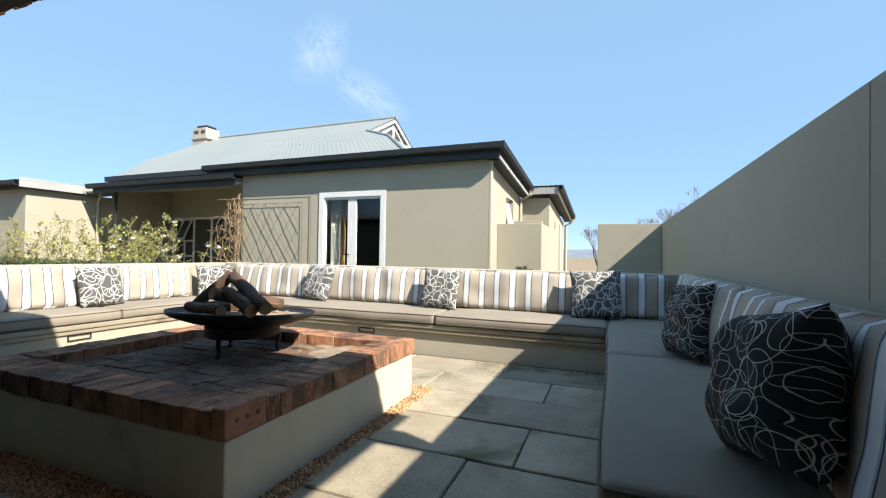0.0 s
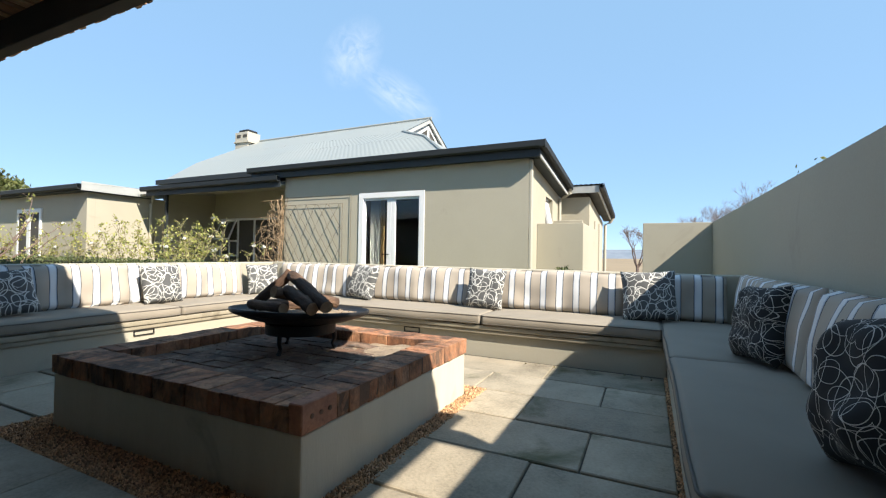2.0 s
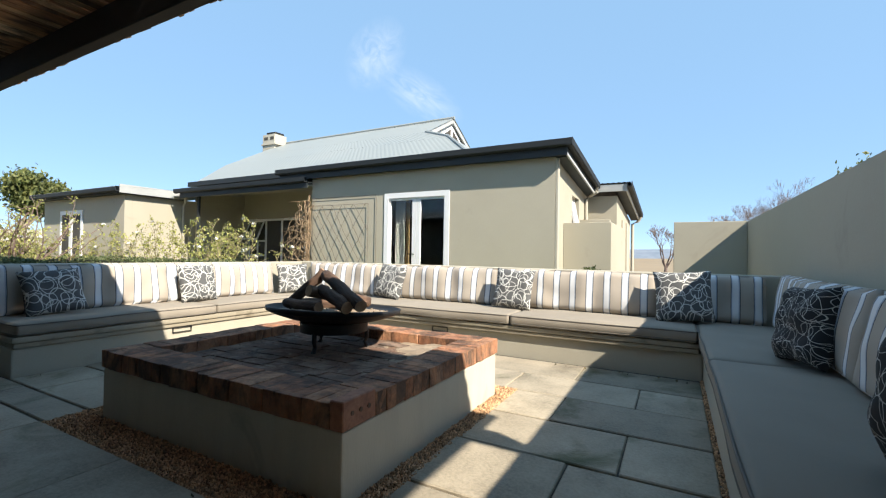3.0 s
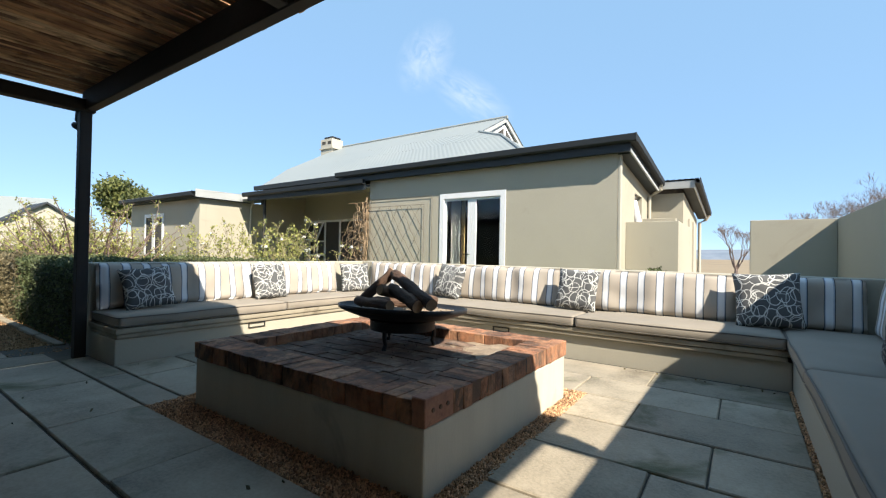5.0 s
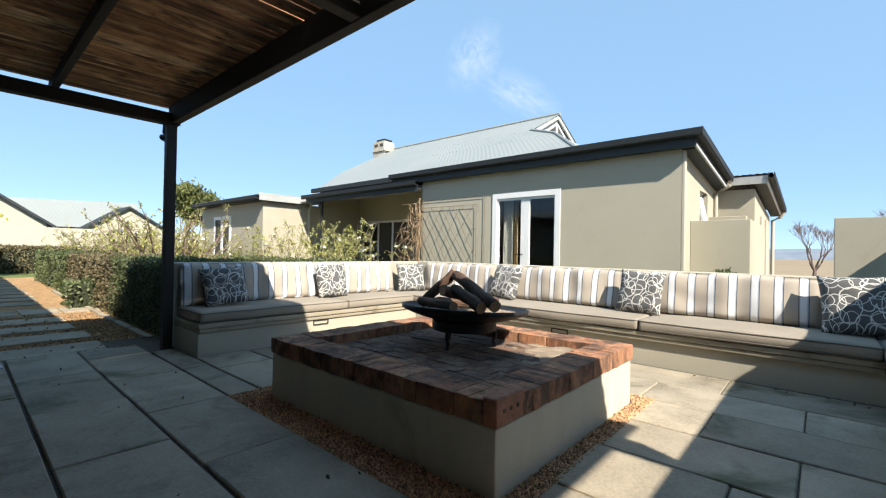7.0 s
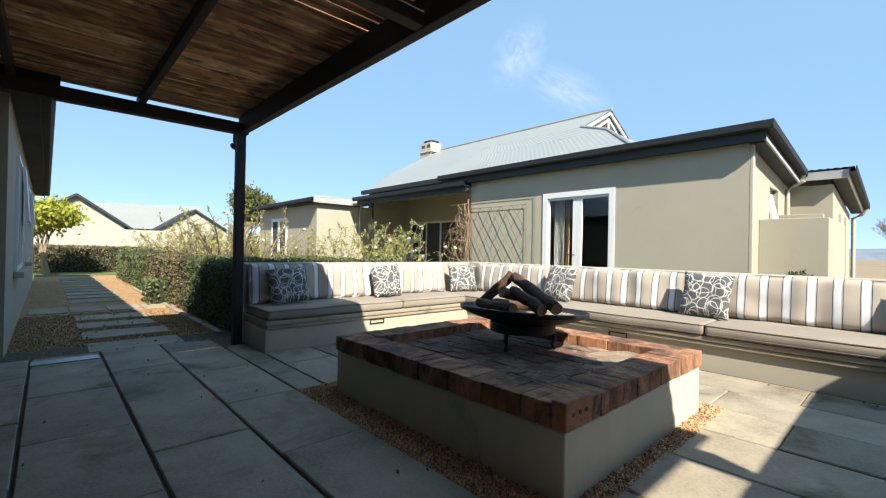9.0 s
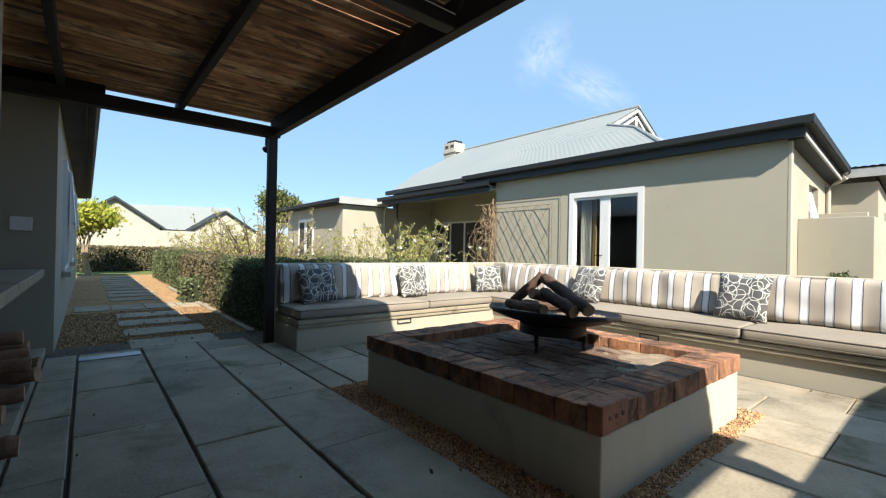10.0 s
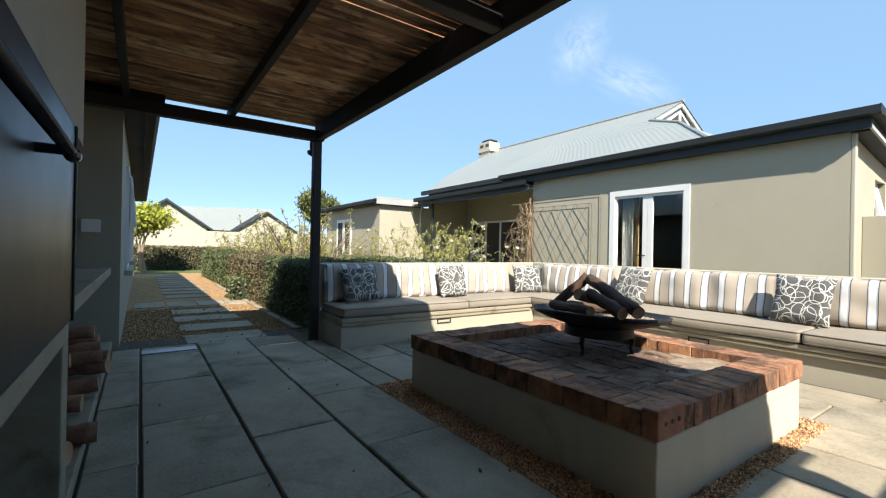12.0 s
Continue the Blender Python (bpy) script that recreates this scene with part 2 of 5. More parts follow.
def soot_brick_build(nt, b):
    vec = coords(nt, own=True)
    oi = nt.nodes.new("ShaderNodeObjectInfo")
    c = ramp(nt, oi.outputs["Random"], [(0, (0.11, 0.062, 0.042)), (0.5, (0.15, 0.083, 0.054)), (0.8, (0.19, 0.105, 0.068)), (1, (0.23, 0.165, 0.12))])
    m = tex(nt, spot(nt, offset=(4, 4, 1)), 5, 7, 0.7, 0.7)
    c = mix(nt, ramp(nt, m, [(0.44, (0,)), (0.62, (0.85,))]), c, (0.045, 0.036, 0.031))
    dust = tex(nt, spot(nt, offset=(2, 6, 5)), 9, 6, 0.75, 0.5)
    c = mix(nt, ramp(nt, dust, [(0.50, (0,)), (0.68, (0.6,))]), c, (0.30, 0.24, 0.18))
    nt.links.new(c, b.inputs["Base Color"])
    b.inputs["Roughness"].default_value = 0.95
    bump(nt, b, tex(nt, vec, 45, 5, 0.7), 0.7, 0.006)


SOOT_BRICK = mat("sooty_brick", soot_brick_build)
MORTAR = surface("sooty_mortar", [(0.3, (0.06, 0.040, 0.029)), (0.7, (0.20, 0.115, 0.072))], 7, 0.95, fine=80, bump_amount=0.7)
ASH = surface("ash_and_sand", [(0.25, (0.10, 0.075, 0.052)), (0.5, (0.26, 0.20, 0.14)), (0.75, (0.40, 0.32, 0.225))], 9, 0.95, fine=60, bump_amount=0.8)


GRIT = surface("sooty_grit", [(0.3, (0.06, 0.045, 0.035)), (0.7, (0.20, 0.15, 0.11))], 6, 0.95, fine=60, bump_amount=0.8, island=0.5)


def slat_build(nt, b):
    vec = coords(nt, (6, 0.8, 6), own=True)
    oi = nt.nodes.new("ShaderNodeObjectInfo")
    c = ramp(nt, oi.outputs["Random"], [(0, (0.26, 0.12, 0.055)), (0.3, (0.44, 0.22, 0.10)), (0.65, (0.60, 0.35, 0.17)), (1, (0.74, 0.52, 0.30))])
    g = tex(nt, vec, 3, 7, 0.65, 1.2)
    c = mix(nt, 1.0, c, ramp(nt, g, [(0.3, (0.5,)), (0.7, (1.35,))]), "MULTIPLY")
    s = tex(nt, coords(nt, (2.2, 1.5, 2.2), own=True, offset=(2, 5, 3)), 1.7, 6, 0.6, 0.8)
    c = mix(nt, ramp(nt, s, [(0.47, (0,)), (0.60, (0.85,))]), c, (0.10, 0.042, 0.02))
    p = tex(nt, spot(nt, offset=(9, 1, 4)), 1.6, 4, 0.6, 0.5)
    c = mix(nt, ramp(nt, p, [(0.52, (0,)), (0.66, (0.6,))]), c, (0.20, 0.075, 0.032))
    nt.links.new(c, b.inputs["Base Color"])
    b.inputs["Roughness"].default_value = 0.75
    bump(nt, b, g, 0.6, 0.004)


SLAT = mat("weathered_pine_slat", slat_build)


def stripe_build(nt, b):
    tc = nt.nodes.new("ShaderNodeTexCoord")
    sep = nt.nodes.new("ShaderNodeSeparateXYZ")
    nt.links.new(tc.outputs["Object"], sep.inputs[0])
    wob = tex(nt, coords(nt), 5, 2)
    x = math_node(nt, "ADD", sep.outputs[0], math_node(nt, "MULTIPLY", wob, 0.008))
    p = math_node(nt, "FRACT", math_node(nt, "MULTIPLY", math_node(nt, "ADD", x, 20.0), 1 / 0.178))
    n = nt.nodes.new("ShaderNodeValToRGB")
    n.color_ramp.interpolation = "CONSTANT"
    taupe, dark, white, blue = (0.37, 0.325, 0.27), (0.035, 0.04, 0.052), (0.67, 0.675, 0.68), (0.36, 0.40, 0.46)
    stops = [(0.0, taupe), (0.285, dark), (0.315, blue), (0.355, white), (0.62, blue), (0.67, dark), (0.705, taupe)]
    while len(n.color_ramp.elements) < len(stops):
        n.color_ramp.elements.new(0.5)
    for e, (pos, c) in zip(n.color_ramp.elements, stops):
        e.position, e.color = pos, (*c, 1)
    nt.links.new(p, n.inputs[0])
    f = tex(nt, coords(nt), 3, 4)
    c = mix(nt, 1.0, n.outputs[0], ramp(nt, f, [(0.3, (0.9,)), (0.7, (1.06,))]), "MULTIPLY")
    nt.links.new(c, b.inputs["Base Color"])
    b.inputs["Roughness"].default_value = 0.92
    bump(nt, b, tex(nt, coords(nt), 300, 2), 0.15, 0.002)


STRIPE = mat("striped_canvas", stripe_build)


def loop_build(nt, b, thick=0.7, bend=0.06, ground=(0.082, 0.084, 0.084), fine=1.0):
    vec = coords(nt, own=True)
    nz = nd(nt, "ShaderNodeTexNoise", scale=7, detail=1)
    nt.links.new(vec, nz.inputs["Vector"])
    warp = nt.nodes.new("ShaderNodeVectorMath")
    warp.operation = "MULTIPLY_ADD"
    nt.links.new(nz.outputs["Color"], warp.inputs[0])
    warp.inputs[1].default_value = (bend, bend, 0.0)
    nt.links.new(vec, warp.inputs[2])
    total = None
    for k, (sc, r, w, sx, sy) in enumerate(((6.6, 0.37, 0.026, 1, 0.7), (5.4, 0.36, 0.021, 0.75, 1), (7.6, 0.38, 0.029, 1, 1), (5.0, 0.35, 0.020, 1, 0.6))):
        w *= thick
        mp = nt.nodes.new("ShaderNodeMapping")
        mp.inputs[1].default_value = (0.37 * k, 0.53 * k, 0)
        mp.inputs[2].default_value = (0, 0, 0.8 * k)
        mp.inputs[3].default_value = (sx, sy, 0)
        nt.links.new(warp.outputs[0], mp.inputs[0])
        vo = nd(nt, "ShaderNodeTexVoronoi", scale=sc * fine, rand=0.55)
        vo.voronoi_dimensions = "2D"
        nt.links.new(mp.outputs[0], vo.inputs["Vector"])
        ring = math_node(nt, "LESS_THAN", math_node(nt, "ABSOLUTE", math_node(nt, "SUBTRACT", vo.outputs["Distance"], r)), w)
        total = ring if total is None else math_node(nt, "MAXIMUM", total, ring)
    c = mix(nt, total, ground, (0.54, 0.54, 0.51))
    nt.links.new(c, b.inputs["Base Color"])
    b.inputs["Roughness"].default_value = 0.9
    bump(nt, b, total, 0.25, 0.003)


LOOPS = mat("loop_patterned_fabric", loop_build)
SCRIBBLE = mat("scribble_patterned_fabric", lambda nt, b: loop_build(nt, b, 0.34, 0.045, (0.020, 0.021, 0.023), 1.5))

# ---- mesh helpers ----


def box(bm, x0, x1, y0, y1, z0, z1):
    vs = [bm.verts.new((x, y, z)) for z in (z0, z1) for y in (y0, y1) for x in (x0, x1)]
    for f in ((0, 2, 3, 1), (4, 5, 7, 6), (0, 1, 5, 4), (2, 6, 7, 3), (0, 4, 6, 2), (1, 3, 7, 5)):
        bm.faces.new([vs[i] for i in f])
    return vs


def bevel(bm, w, seg=2):
    bmesh.ops.bevel(bm, geom=list(bm.edges), offset=w, segments=seg, affect="EDGES", profile=0.6)


def boxed(x0, x1, y0, y1, z0, z1, w=0.0, seg=2):
    bm = bmesh.new()
    box(bm, x0, x1, y0, y1, z0, z1)
    if w:
        bevel(bm, w, seg)
    return bm


def tube(bm, pts, radii, n=8, cap=True):
    """A round limb along pts."""
    rings = []
    for i, p in enumerate(pts):
        p = Vector(p)
        d = (Vector(pts[min(i + 1, len(pts) - 1)]) - Vector(pts[max(i - 1, 0)])).normalized()
        u = d.cross(Vector((0.3, 0.2, 1)) if abs(d.z) < 0.9 else Vector((1, 0, 0))).normalized()
        v = d.cross(u)
        r = radii[i] if isinstance(radii, (list, tuple)) else radii
        rings.append([bm.verts.new(p + (u * math.cos(a) + v * math.sin(a)) * r) for a in [2 * math.pi * k / n for k in range(n)]])
    for a, b in zip(rings, rings[1:]):
        for k in range(n):
            bm.faces.new((a[k], a[(k + 1) % n], b[(k + 1) % n], b[k]))
    if cap:
        bm.faces.new(rings[0][::-1])
        bm.faces.new(rings[-1])


def prism(bm, pts, y0, y1, axis="y"):
    """A solid from an outline in (x, z), between y0 and y1; or in (y, z), between two x."""
    def at(p, t):
        return (p[0], t, p[1]) if axis == "y" else (t, p[0], p[1])
    a = [bm.verts.new(at(p, y0)) for p in pts]
    b = [bm.verts.new(at(p, y1)) for p in pts]
    n = len(pts)
    bm.faces.new(a)
    bm.faces.new(b[::-1])
    for k in range(n):
        bm.faces.new((a[k], b[k], b[(k + 1) % n], a[(k + 1) % n]))


def mesh_of(bm, name, material, smooth=False):
    bmesh.ops.recalc_face_normals(bm, faces=bm.faces)
    me = bpy.data.meshes.new(name)
    bm.to_mesh(me)
    bm.free()
    for m in (material if isinstance(material, (list, tuple)) else (material,)):
        me.materials.append(m)
    if smooth:
        me.polygons.foreach_set("use_smooth", [True] * len(me.polygons))
    return me


def thing(name, at, label, category, group="", kind=""):
    ob = new(name)
    ob.empty_display_size = 0.1
    ob.matrix_basis = at if isinstance(at, Matrix) else Matrix.Translation(at)
    return tagged(ob, label, category, group, kind)


def place_of(ob):
    m = ob.matrix_basis.copy()
    return place_of(ob.parent) @ ob.matrix_parent_inverse @ m if ob.parent else m


def under(ob, parent):
    ob.parent = parent
    ob.matrix_parent_inverse = place_of(parent).inverted()
    return ob


def part(name, bm, material, parent, label="", smooth=False):
    """A bmesh in world coordinates as one mesh under a thing or a part."""
    ob = new(name, mesh_of(bm, name, material, smooth))
    if label:
        tagged(ob, label)
    return under(ob, parent)


def single(name, bm, material, label, category="", group="", kind="", smooth=False):
    return tagged(new(name, mesh_of(bm, name, material, smooth)), label, category, group, kind)


def piece(name, me, m, parent):
    """One of many alike pieces that share a mesh."""
    ob = new(name, me)
    ob.matrix_basis = m
    return under(ob, parent)


def leaves(bm, spots, size, rng, long=1.6):
    """Small folded leaves at the spots."""
    for p in spots:
        q = Euler((rng.uniform(0, 6.3), rng.uniform(0, 6.3), rng.uniform(0, 6.3))).to_matrix()
        s = size * rng.uniform(0.6, 1.3)
        pts = [(-s * long / 2, 0, 0), (0, -s / 2, s * 0.12), (s * long / 2, 0, 0), (0, s / 2, s * 0.12)]
        bm.faces.new([bm.verts.new(Vector(p) + q @ Vector(c)) for c in pts])

# ---- large structure ----
bm = bmesh.new()
N = 60
grid = {}
for i in range(N + 1):
    for j in range(N + 1):
        sx, sy = 2 * i / N - 1, 2 * j / N - 1
        x, y = math.copysign(abs(sx) ** 3 * 4200, sx), math.copysign(abs(sy) ** 3 * 4200, sy)
        r = math.hypot(x, y)
        z = -0.07 - max(0, r - 45) * 0.012 * math.exp(-max(0, r - 45) / 600)
        if r > 140:
            z += (noise.noise((x * 0.004, y * 0.004, 3)) * 3.0) * min(1, (r - 140) / 500)
        grid[i, j] = bm.verts.new((x, y, z))
for i in range(N):
    for j in range(N):
        bm.faces.new((grid[i, j], grid[i + 1, j], grid[i + 1, j + 1], grid[i, j + 1]))
single("ground", bm, VELD, "dry open veld reaching the hills", "ground", kind="structure", smooth=True)


def ridge(name, dist, a0, a1, low, high, seed, depth):
    """A line of far hills between two bearings (degrees from +y, to the right)."""
    bm = bmesh.new()
    rows = []
    n = 90
    for i in range(n + 1):
        a = radians(a0 + (a1 - a0) * i / n)
        h = low + (high - low) * (0.5 + 0.5 * noise.noise((i * 0.09, seed, 0))) * math.sin(math.pi * i / n) ** 0.4
        c, s = math.cos(a), math.sin(a)
        rows.append([bm.verts.new(((dist + d) * s, (dist + d) * c, z)) for d, z in ((0, -30), (depth * 0.5, h * 0.55 + 4 * noise.noise((i * 0.3, seed, 5))), (depth, h), (depth * 1.6, -30))])
    for p, q in zip(rows, rows[1:]):
        for k in range(3):
            bm.faces.new((p[k], q[k], q[k + 1], p[k + 1]))
    return single(name, bm, HILL, "hazy blue hills on the horizon", "hill", kind="structure", smooth=True)


ridge("backdrop_hills", 1500, -100, 100, 22, 52, 2.0, 500)

bm = boxed(-6.2, 1.2, -3.2, 4.1, -0.09, -0.016)
single("patio_bed", bm, BED, "dark mortar bed beneath the patio slabs", "patio", kind="structure")
bm = bmesh.new()
box(bm, -22.0, -5.72, -1.2, 1.0, -0.12, -0.03)
single("gravel_yard", bm, YARD, "brown gravel yard strewn with leaves", "gravel", kind="structure")
bm = boxed(-24.0, -9.0, 1.0, 5.6, -0.12, -0.035)
single("garden_bed", bm, YARD, "gravelled garden bed under the roses", "garden bed", kind="structure")
bm = boxed(-32.0, -19.5, -6, 20.0, -0.12, -0.025)
single("lawn", bm, GRASS, "short green lawn at the end of the path", "lawn", kind="structure")
bm = boxed(-19.5, 0.8, 4.7, 9.0, -0.12, -0.03)
single("lawn_strip", bm, GRASS, "grass between the bench wall and the house", "lawn", kind="structure")

# walls beside and behind the patio
bm = boxed(0.895, 1.125, -3.2, 8.22, -0.1, 1.66, 0.008)
single("wall_east", bm, PLASTER, "tall beige plastered garden wall beside the bench", "wall", kind="structure")
# added out of view to block light through the gap above wall_east
single("wall_south_east", boxed(0.895, 1.125, -3.2, -0.45, 1.662, 2.395), PLASTER, "unseen added wall that keeps east light off the patio", "wall", kind="structure")
bm = boxed(-0.17, 0.892, 8.0, 8.22, -0.1, 1.66, 0.008)
single("wall_north", bm, PLASTER, "beige plastered wall closing the garden beyond the bench", "wall", kind="structure")

single("wall_joint", boxed(0.8932, 0.8948, 1.4435, 1.4465, 0.90, 1.655), LEDGE, "fine dark joint in the plastered wall", "joint", kind="structure")

# ---- built-in benches ----


def bench(name, base, ledge, back, label):
    t = thing(name, ((base[0] + base[1]) / 2, (base[2] + base[3]) / 2, 0), label, "bench", "built-in benches")
    part("base", boxed(*base, 0.012), PLASTER, t)
    x0, x1, y0, y1, z0, z1 = ledge
    part("seat_slab", boxed(x0, x1, y0, y1, z0 + 0.042, z1, 0.012), LEDGE, t, "weathered cast seat slab")
    part("lower_slab", boxed(x0 + 0.014, x1 - 0.014, y0 + 0.014, y1 - 0.014, z0, z0 + 0.040, 0.010), LEDGE, t, "weathered course under the seat slab")
    part("back_wall", boxed(*back, 0.018, 3), PLASTER, t)
    return t


bench_left = bench("built_in_bench", (-5.38, -4.72, 0.83, 4.40, -0.05, 0.22), (-5.379, -4.685, 0.822, 3.68, 0.222, 0.312), (-5.56, -5.381, 0.83, 4.62, -0.05, 0.872),
                   "beige plastered bench with striped cushions, partly in the sun")
bench_back = bench("built_in_bench", (-4.716, 0.076, 3.735, 4.42, -0.05, 0.22), (-5.378, 0.06, 3.682, 4.418, 0.222, 0.312), (-5.378, 0.892, 4.421, 4.62, -0.05, 0.878),
                   "long beige plastered bench facing the fire pit")
bench_right = bench("built_in_bench", (0.08, 0.72, 0.80, 4.418, -0.05, 0.22), (0.063, 0.718, 0.79, 4.417, 0.222, 0.312), (0.722, 0.892, 0.30, 4.418, -0.05, 0.872),
                    "plastered bench against the tall garden wall, in shade")


def frame_vent(parent, axis, a, at, z):
    """A small dark slot frame set in the bench front."""
    bm = bmesh.new()
    w, h, d, r = 0.20, 0.058, 0.012, 0.009
    for u0, u1, z0, z1 in ((0, w, 0, r), (0, w, h - r, h), (0, r, r, h - r), (w - r, w, r, h - r)):
        if axis == "x":
            box(bm, at, at + d, a + u0, a + u1, z + z0, z + z1)
        else:
            box(bm, a + u0, a + u1, at - d, at, z + z0, z + z1)
    part("light_frame", bm, IRON, parent, "dark slot frame under the seat slab")


frame_vent(bench_left, "x", 2.06, -4.719, 0.16)
frame_vent(bench_back, "y", -2.57, 3.734, 0.155)
frame_vent(bench_back, "y", -4.35, 3.734, 0.155)


def pad(w, d, h, seed, puff=0.35, wrinkle=0.004, n=(30, 14)):
    """A boxed cushion, w along x, d along y, base at z 0: rounded edges, slightly domed, with wrinkles."""
    bm = bmesh.new()
    nx, ny = n
    def at(u, v, s):
        x, y = u * w / 2, v * d / 2
        ex = 1 - abs(u) ** 10
        ey = 1 - abs(v) ** 10
        rim = (max(0.0, ex) * max(0.0, ey)) ** 0.35
        dome = (1 - u ** 4) * (1 - v ** 4)
        z = h * 0.5 + s * h * 0.5 * (0.62 * rim + puff * 0.38 * dome + 0.25 * rim * (1 - puff))
        if s > 0:
            z += wrinkle * noise.noise((x * 5 + seed, y * 5, seed)) * 2
        return x, y, z
    layers = []
    for s in (-1, 1):
        layers.append([[bm.verts.new(at(2 * i / nx - 1, 2 * j / ny - 1, s)) for j in range(ny + 1)] for i in range(nx + 1)])
    for s, L in zip((-1, 1), layers):
        for i in range(nx):
            for j in range(ny):
                q = (L[i][j], L[i + 1][j], L[i + 1][j + 1], L[i][j + 1])
                bm.faces.new(q if s > 0 else q[::-1])
    lo, hi = layers
    loop = [(i, 0) for i in range(nx)] + [(nx, j) for j in range(ny)] + [(i, ny) for i in range(nx, 0, -1)] + [(0, j) for j in range(ny, 0, -1)]
    for (a, b), (c, e) in zip(loop, loop[1:] + loop[:1]):
        bm.faces.new((lo[a][b], lo[c][e], hi[c][e], hi[a][b]))
    return bm


def box_cushion(w, d, h, seed):
    """A firm seat pad with crisp rounded edges and gentle sag."""
    bm = boxed(-w / 2, w / 2, -d / 2, d / 2, 0, h)
    n = max(4, int(w / 0.09))
    bmesh.ops.bisect_plane(bm, geom=list(bm.verts) + list(bm.edges) + list(bm.faces), plane_co=(0, 0, h / 2), plane_no=(0, 0, 1))
    for k in range(1, n):
        bmesh.ops.bisect_plane(bm, geom=list(bm.verts) + list(bm.edges) + list(bm.faces), plane_co=(-w / 2 + w * k / n, 0, 0), plane_no=(1, 0, 0))
    for k in range(1, 6):
        bmesh.ops.bisect_plane(bm, geom=list(bm.verts) + list(bm.edges) + list(bm.faces), plane_co=(0, -d / 2 + d * k / 6, 0), plane_no=(0, 1, 0))
    sharp = [e for e in bm.edges if len(e.link_faces) == 2 and e.calc_face_angle() > 0.5]
    bmesh.ops.bevel(bm, geom=sharp, offset=0.032, segments=4, affect="EDGES", profile=0.55)
    for v in bm.verts:
        u, t = 2 * v.co.x / w, 2 * v.co.y / d
        side = noise.noise((v.co.x * 2.2 + seed, v.co.z * 4, seed * 1.7))
        if v.co.z > h * 0.8:
            v.co.z += 0.014 * (1 - u ** 4) * (1 - t ** 4) + 0.008 * noise.noise((v.co.x * 3 + seed, v.co.y * 3, 1))
        if abs(t) > 0.9:
            v.co.y += math.copysign(0.012 * (1 - (2 * v.co.z / h - 1) ** 2), t) + 0.012 * side
        v.co.z += 0.004 * side
    return bm


def seat_cushion(at, w, d, turn, label, seed, h=0.108):
    m = Matrix.Translation(at) @ Matrix.Rotation(radians(turn), 4, "Z")
    t = thing("seat_cushion", m, label, "cushion", "seat cushions")
    ob = new("cover", mesh_of(box_cushion(w, d, h, seed), "cover", TAUPE, True))
    ob.parent = t
    for z in (0.018, h - 0.014):
        bm = bmesh.new()
        r = 0.034
        pts = []
        for cx, cy, a0 in ((w / 2 - r, d / 2 - r, 0), (-w / 2 + r, d / 2 - r, 90), (-w / 2 + r, -d / 2 + r, 180), (w / 2 - r, -d / 2 + r, 270)):
            for k in range(4):
                a = radians(a0 + 30 * k)
                pts.append((cx + (r + 0.002) * math.cos(a), cy + (r + 0.002) * math.sin(a)))
        full = []
        for (ax, ay), (bx, by) in zip(pts, pts[1:] + pts[:1]):
            n = max(1, int(math.hypot(bx - ax, by - ay) / 0.1))
            for k in range(n):
                full.append((ax + (bx - ax) * k / n, ay + (by - ay) * k / n))
        path = []
        for x, y in full + full[:1]:
            s = noise.noise((x * 2.2 + seed, z * 4, seed * 1.7))
            y += (math.copysign(0.004, y) + 0.012 * s) if abs(2 * y / d) > 0.9 else 0
            path.append((x, y, z + 0.004 * s))
        tube(bm, path, 0.0055, 6)
        p = new("piping", mesh_of(bm, "piping", PIPING, True))
        p.parent = t
    return t


SUNNY = "taupe canvas seat cushion with dark piping on the bench"
SHADE = "taupe canvas seat cushion with dark piping in the shade"
ZC = 0.313
seat_cushion((-5.02, 1.685, ZC), 1.69, 0.66, 90, SUNNY, 1.0)
seat_cushion((-5.02, 3.10, ZC), 1.12, 0.66, 90, SUNNY, 2.2)
seat_cushion((-3.505, 4.02, ZC), 3.74, 0.70, 0, SUNNY, 3.1)
seat_cushion((-0.795, 4.02, ZC), 1.66, 0.70, 0, "taupe canvas seat cushion half in shadow", 4.7)
seat_cushion((0.385, 3.46, ZC), 1.78, 0.67, 90, SHADE, 5.9)
seat_cushion((0.385, 1.685, ZC), 1.75, 0.67, 90, SHADE, 7.3)


def back_cushion(at, w, h, turn, lean, label, seed, d=0.15):
    """A soft striped back cushion standing on its edge, w wide, h high."""
    bm = pad(w, h, d, seed, 0.8, 0.012, (max(18, int(w * 22)), 16))
    for v in bm.verts:
        u = v.co.x
        fold = noise.noise((u * 7 + seed, v.co.y * 1.3, seed))
        v.co.z += 0.024 * fold * (1 if v.co.z > d / 2 else 0)
        v.co.y += 0.012 * noise.noise((u * 2.5, seed, 4)) * (v.co.y / h + 0.5)
    m = Matrix.Translation(at) @ Matrix.Rotation(radians(turn), 4, "Z") @ Matrix.Rotation(radians(90 - lean), 4, "X") @ Matrix.Translation((0, h / 2, -d / 2))
    ob = new("back_cushion", mesh_of(bm, "back_cushion", STRIPE, True))
    ob.matrix_basis = m
    return tagged(ob, label, "cushion", "striped back cushions")


ZB = 0.425
S1 = "white and taupe striped back cushion in the sun"
S2 = "white and taupe striped back cushion in the shade"
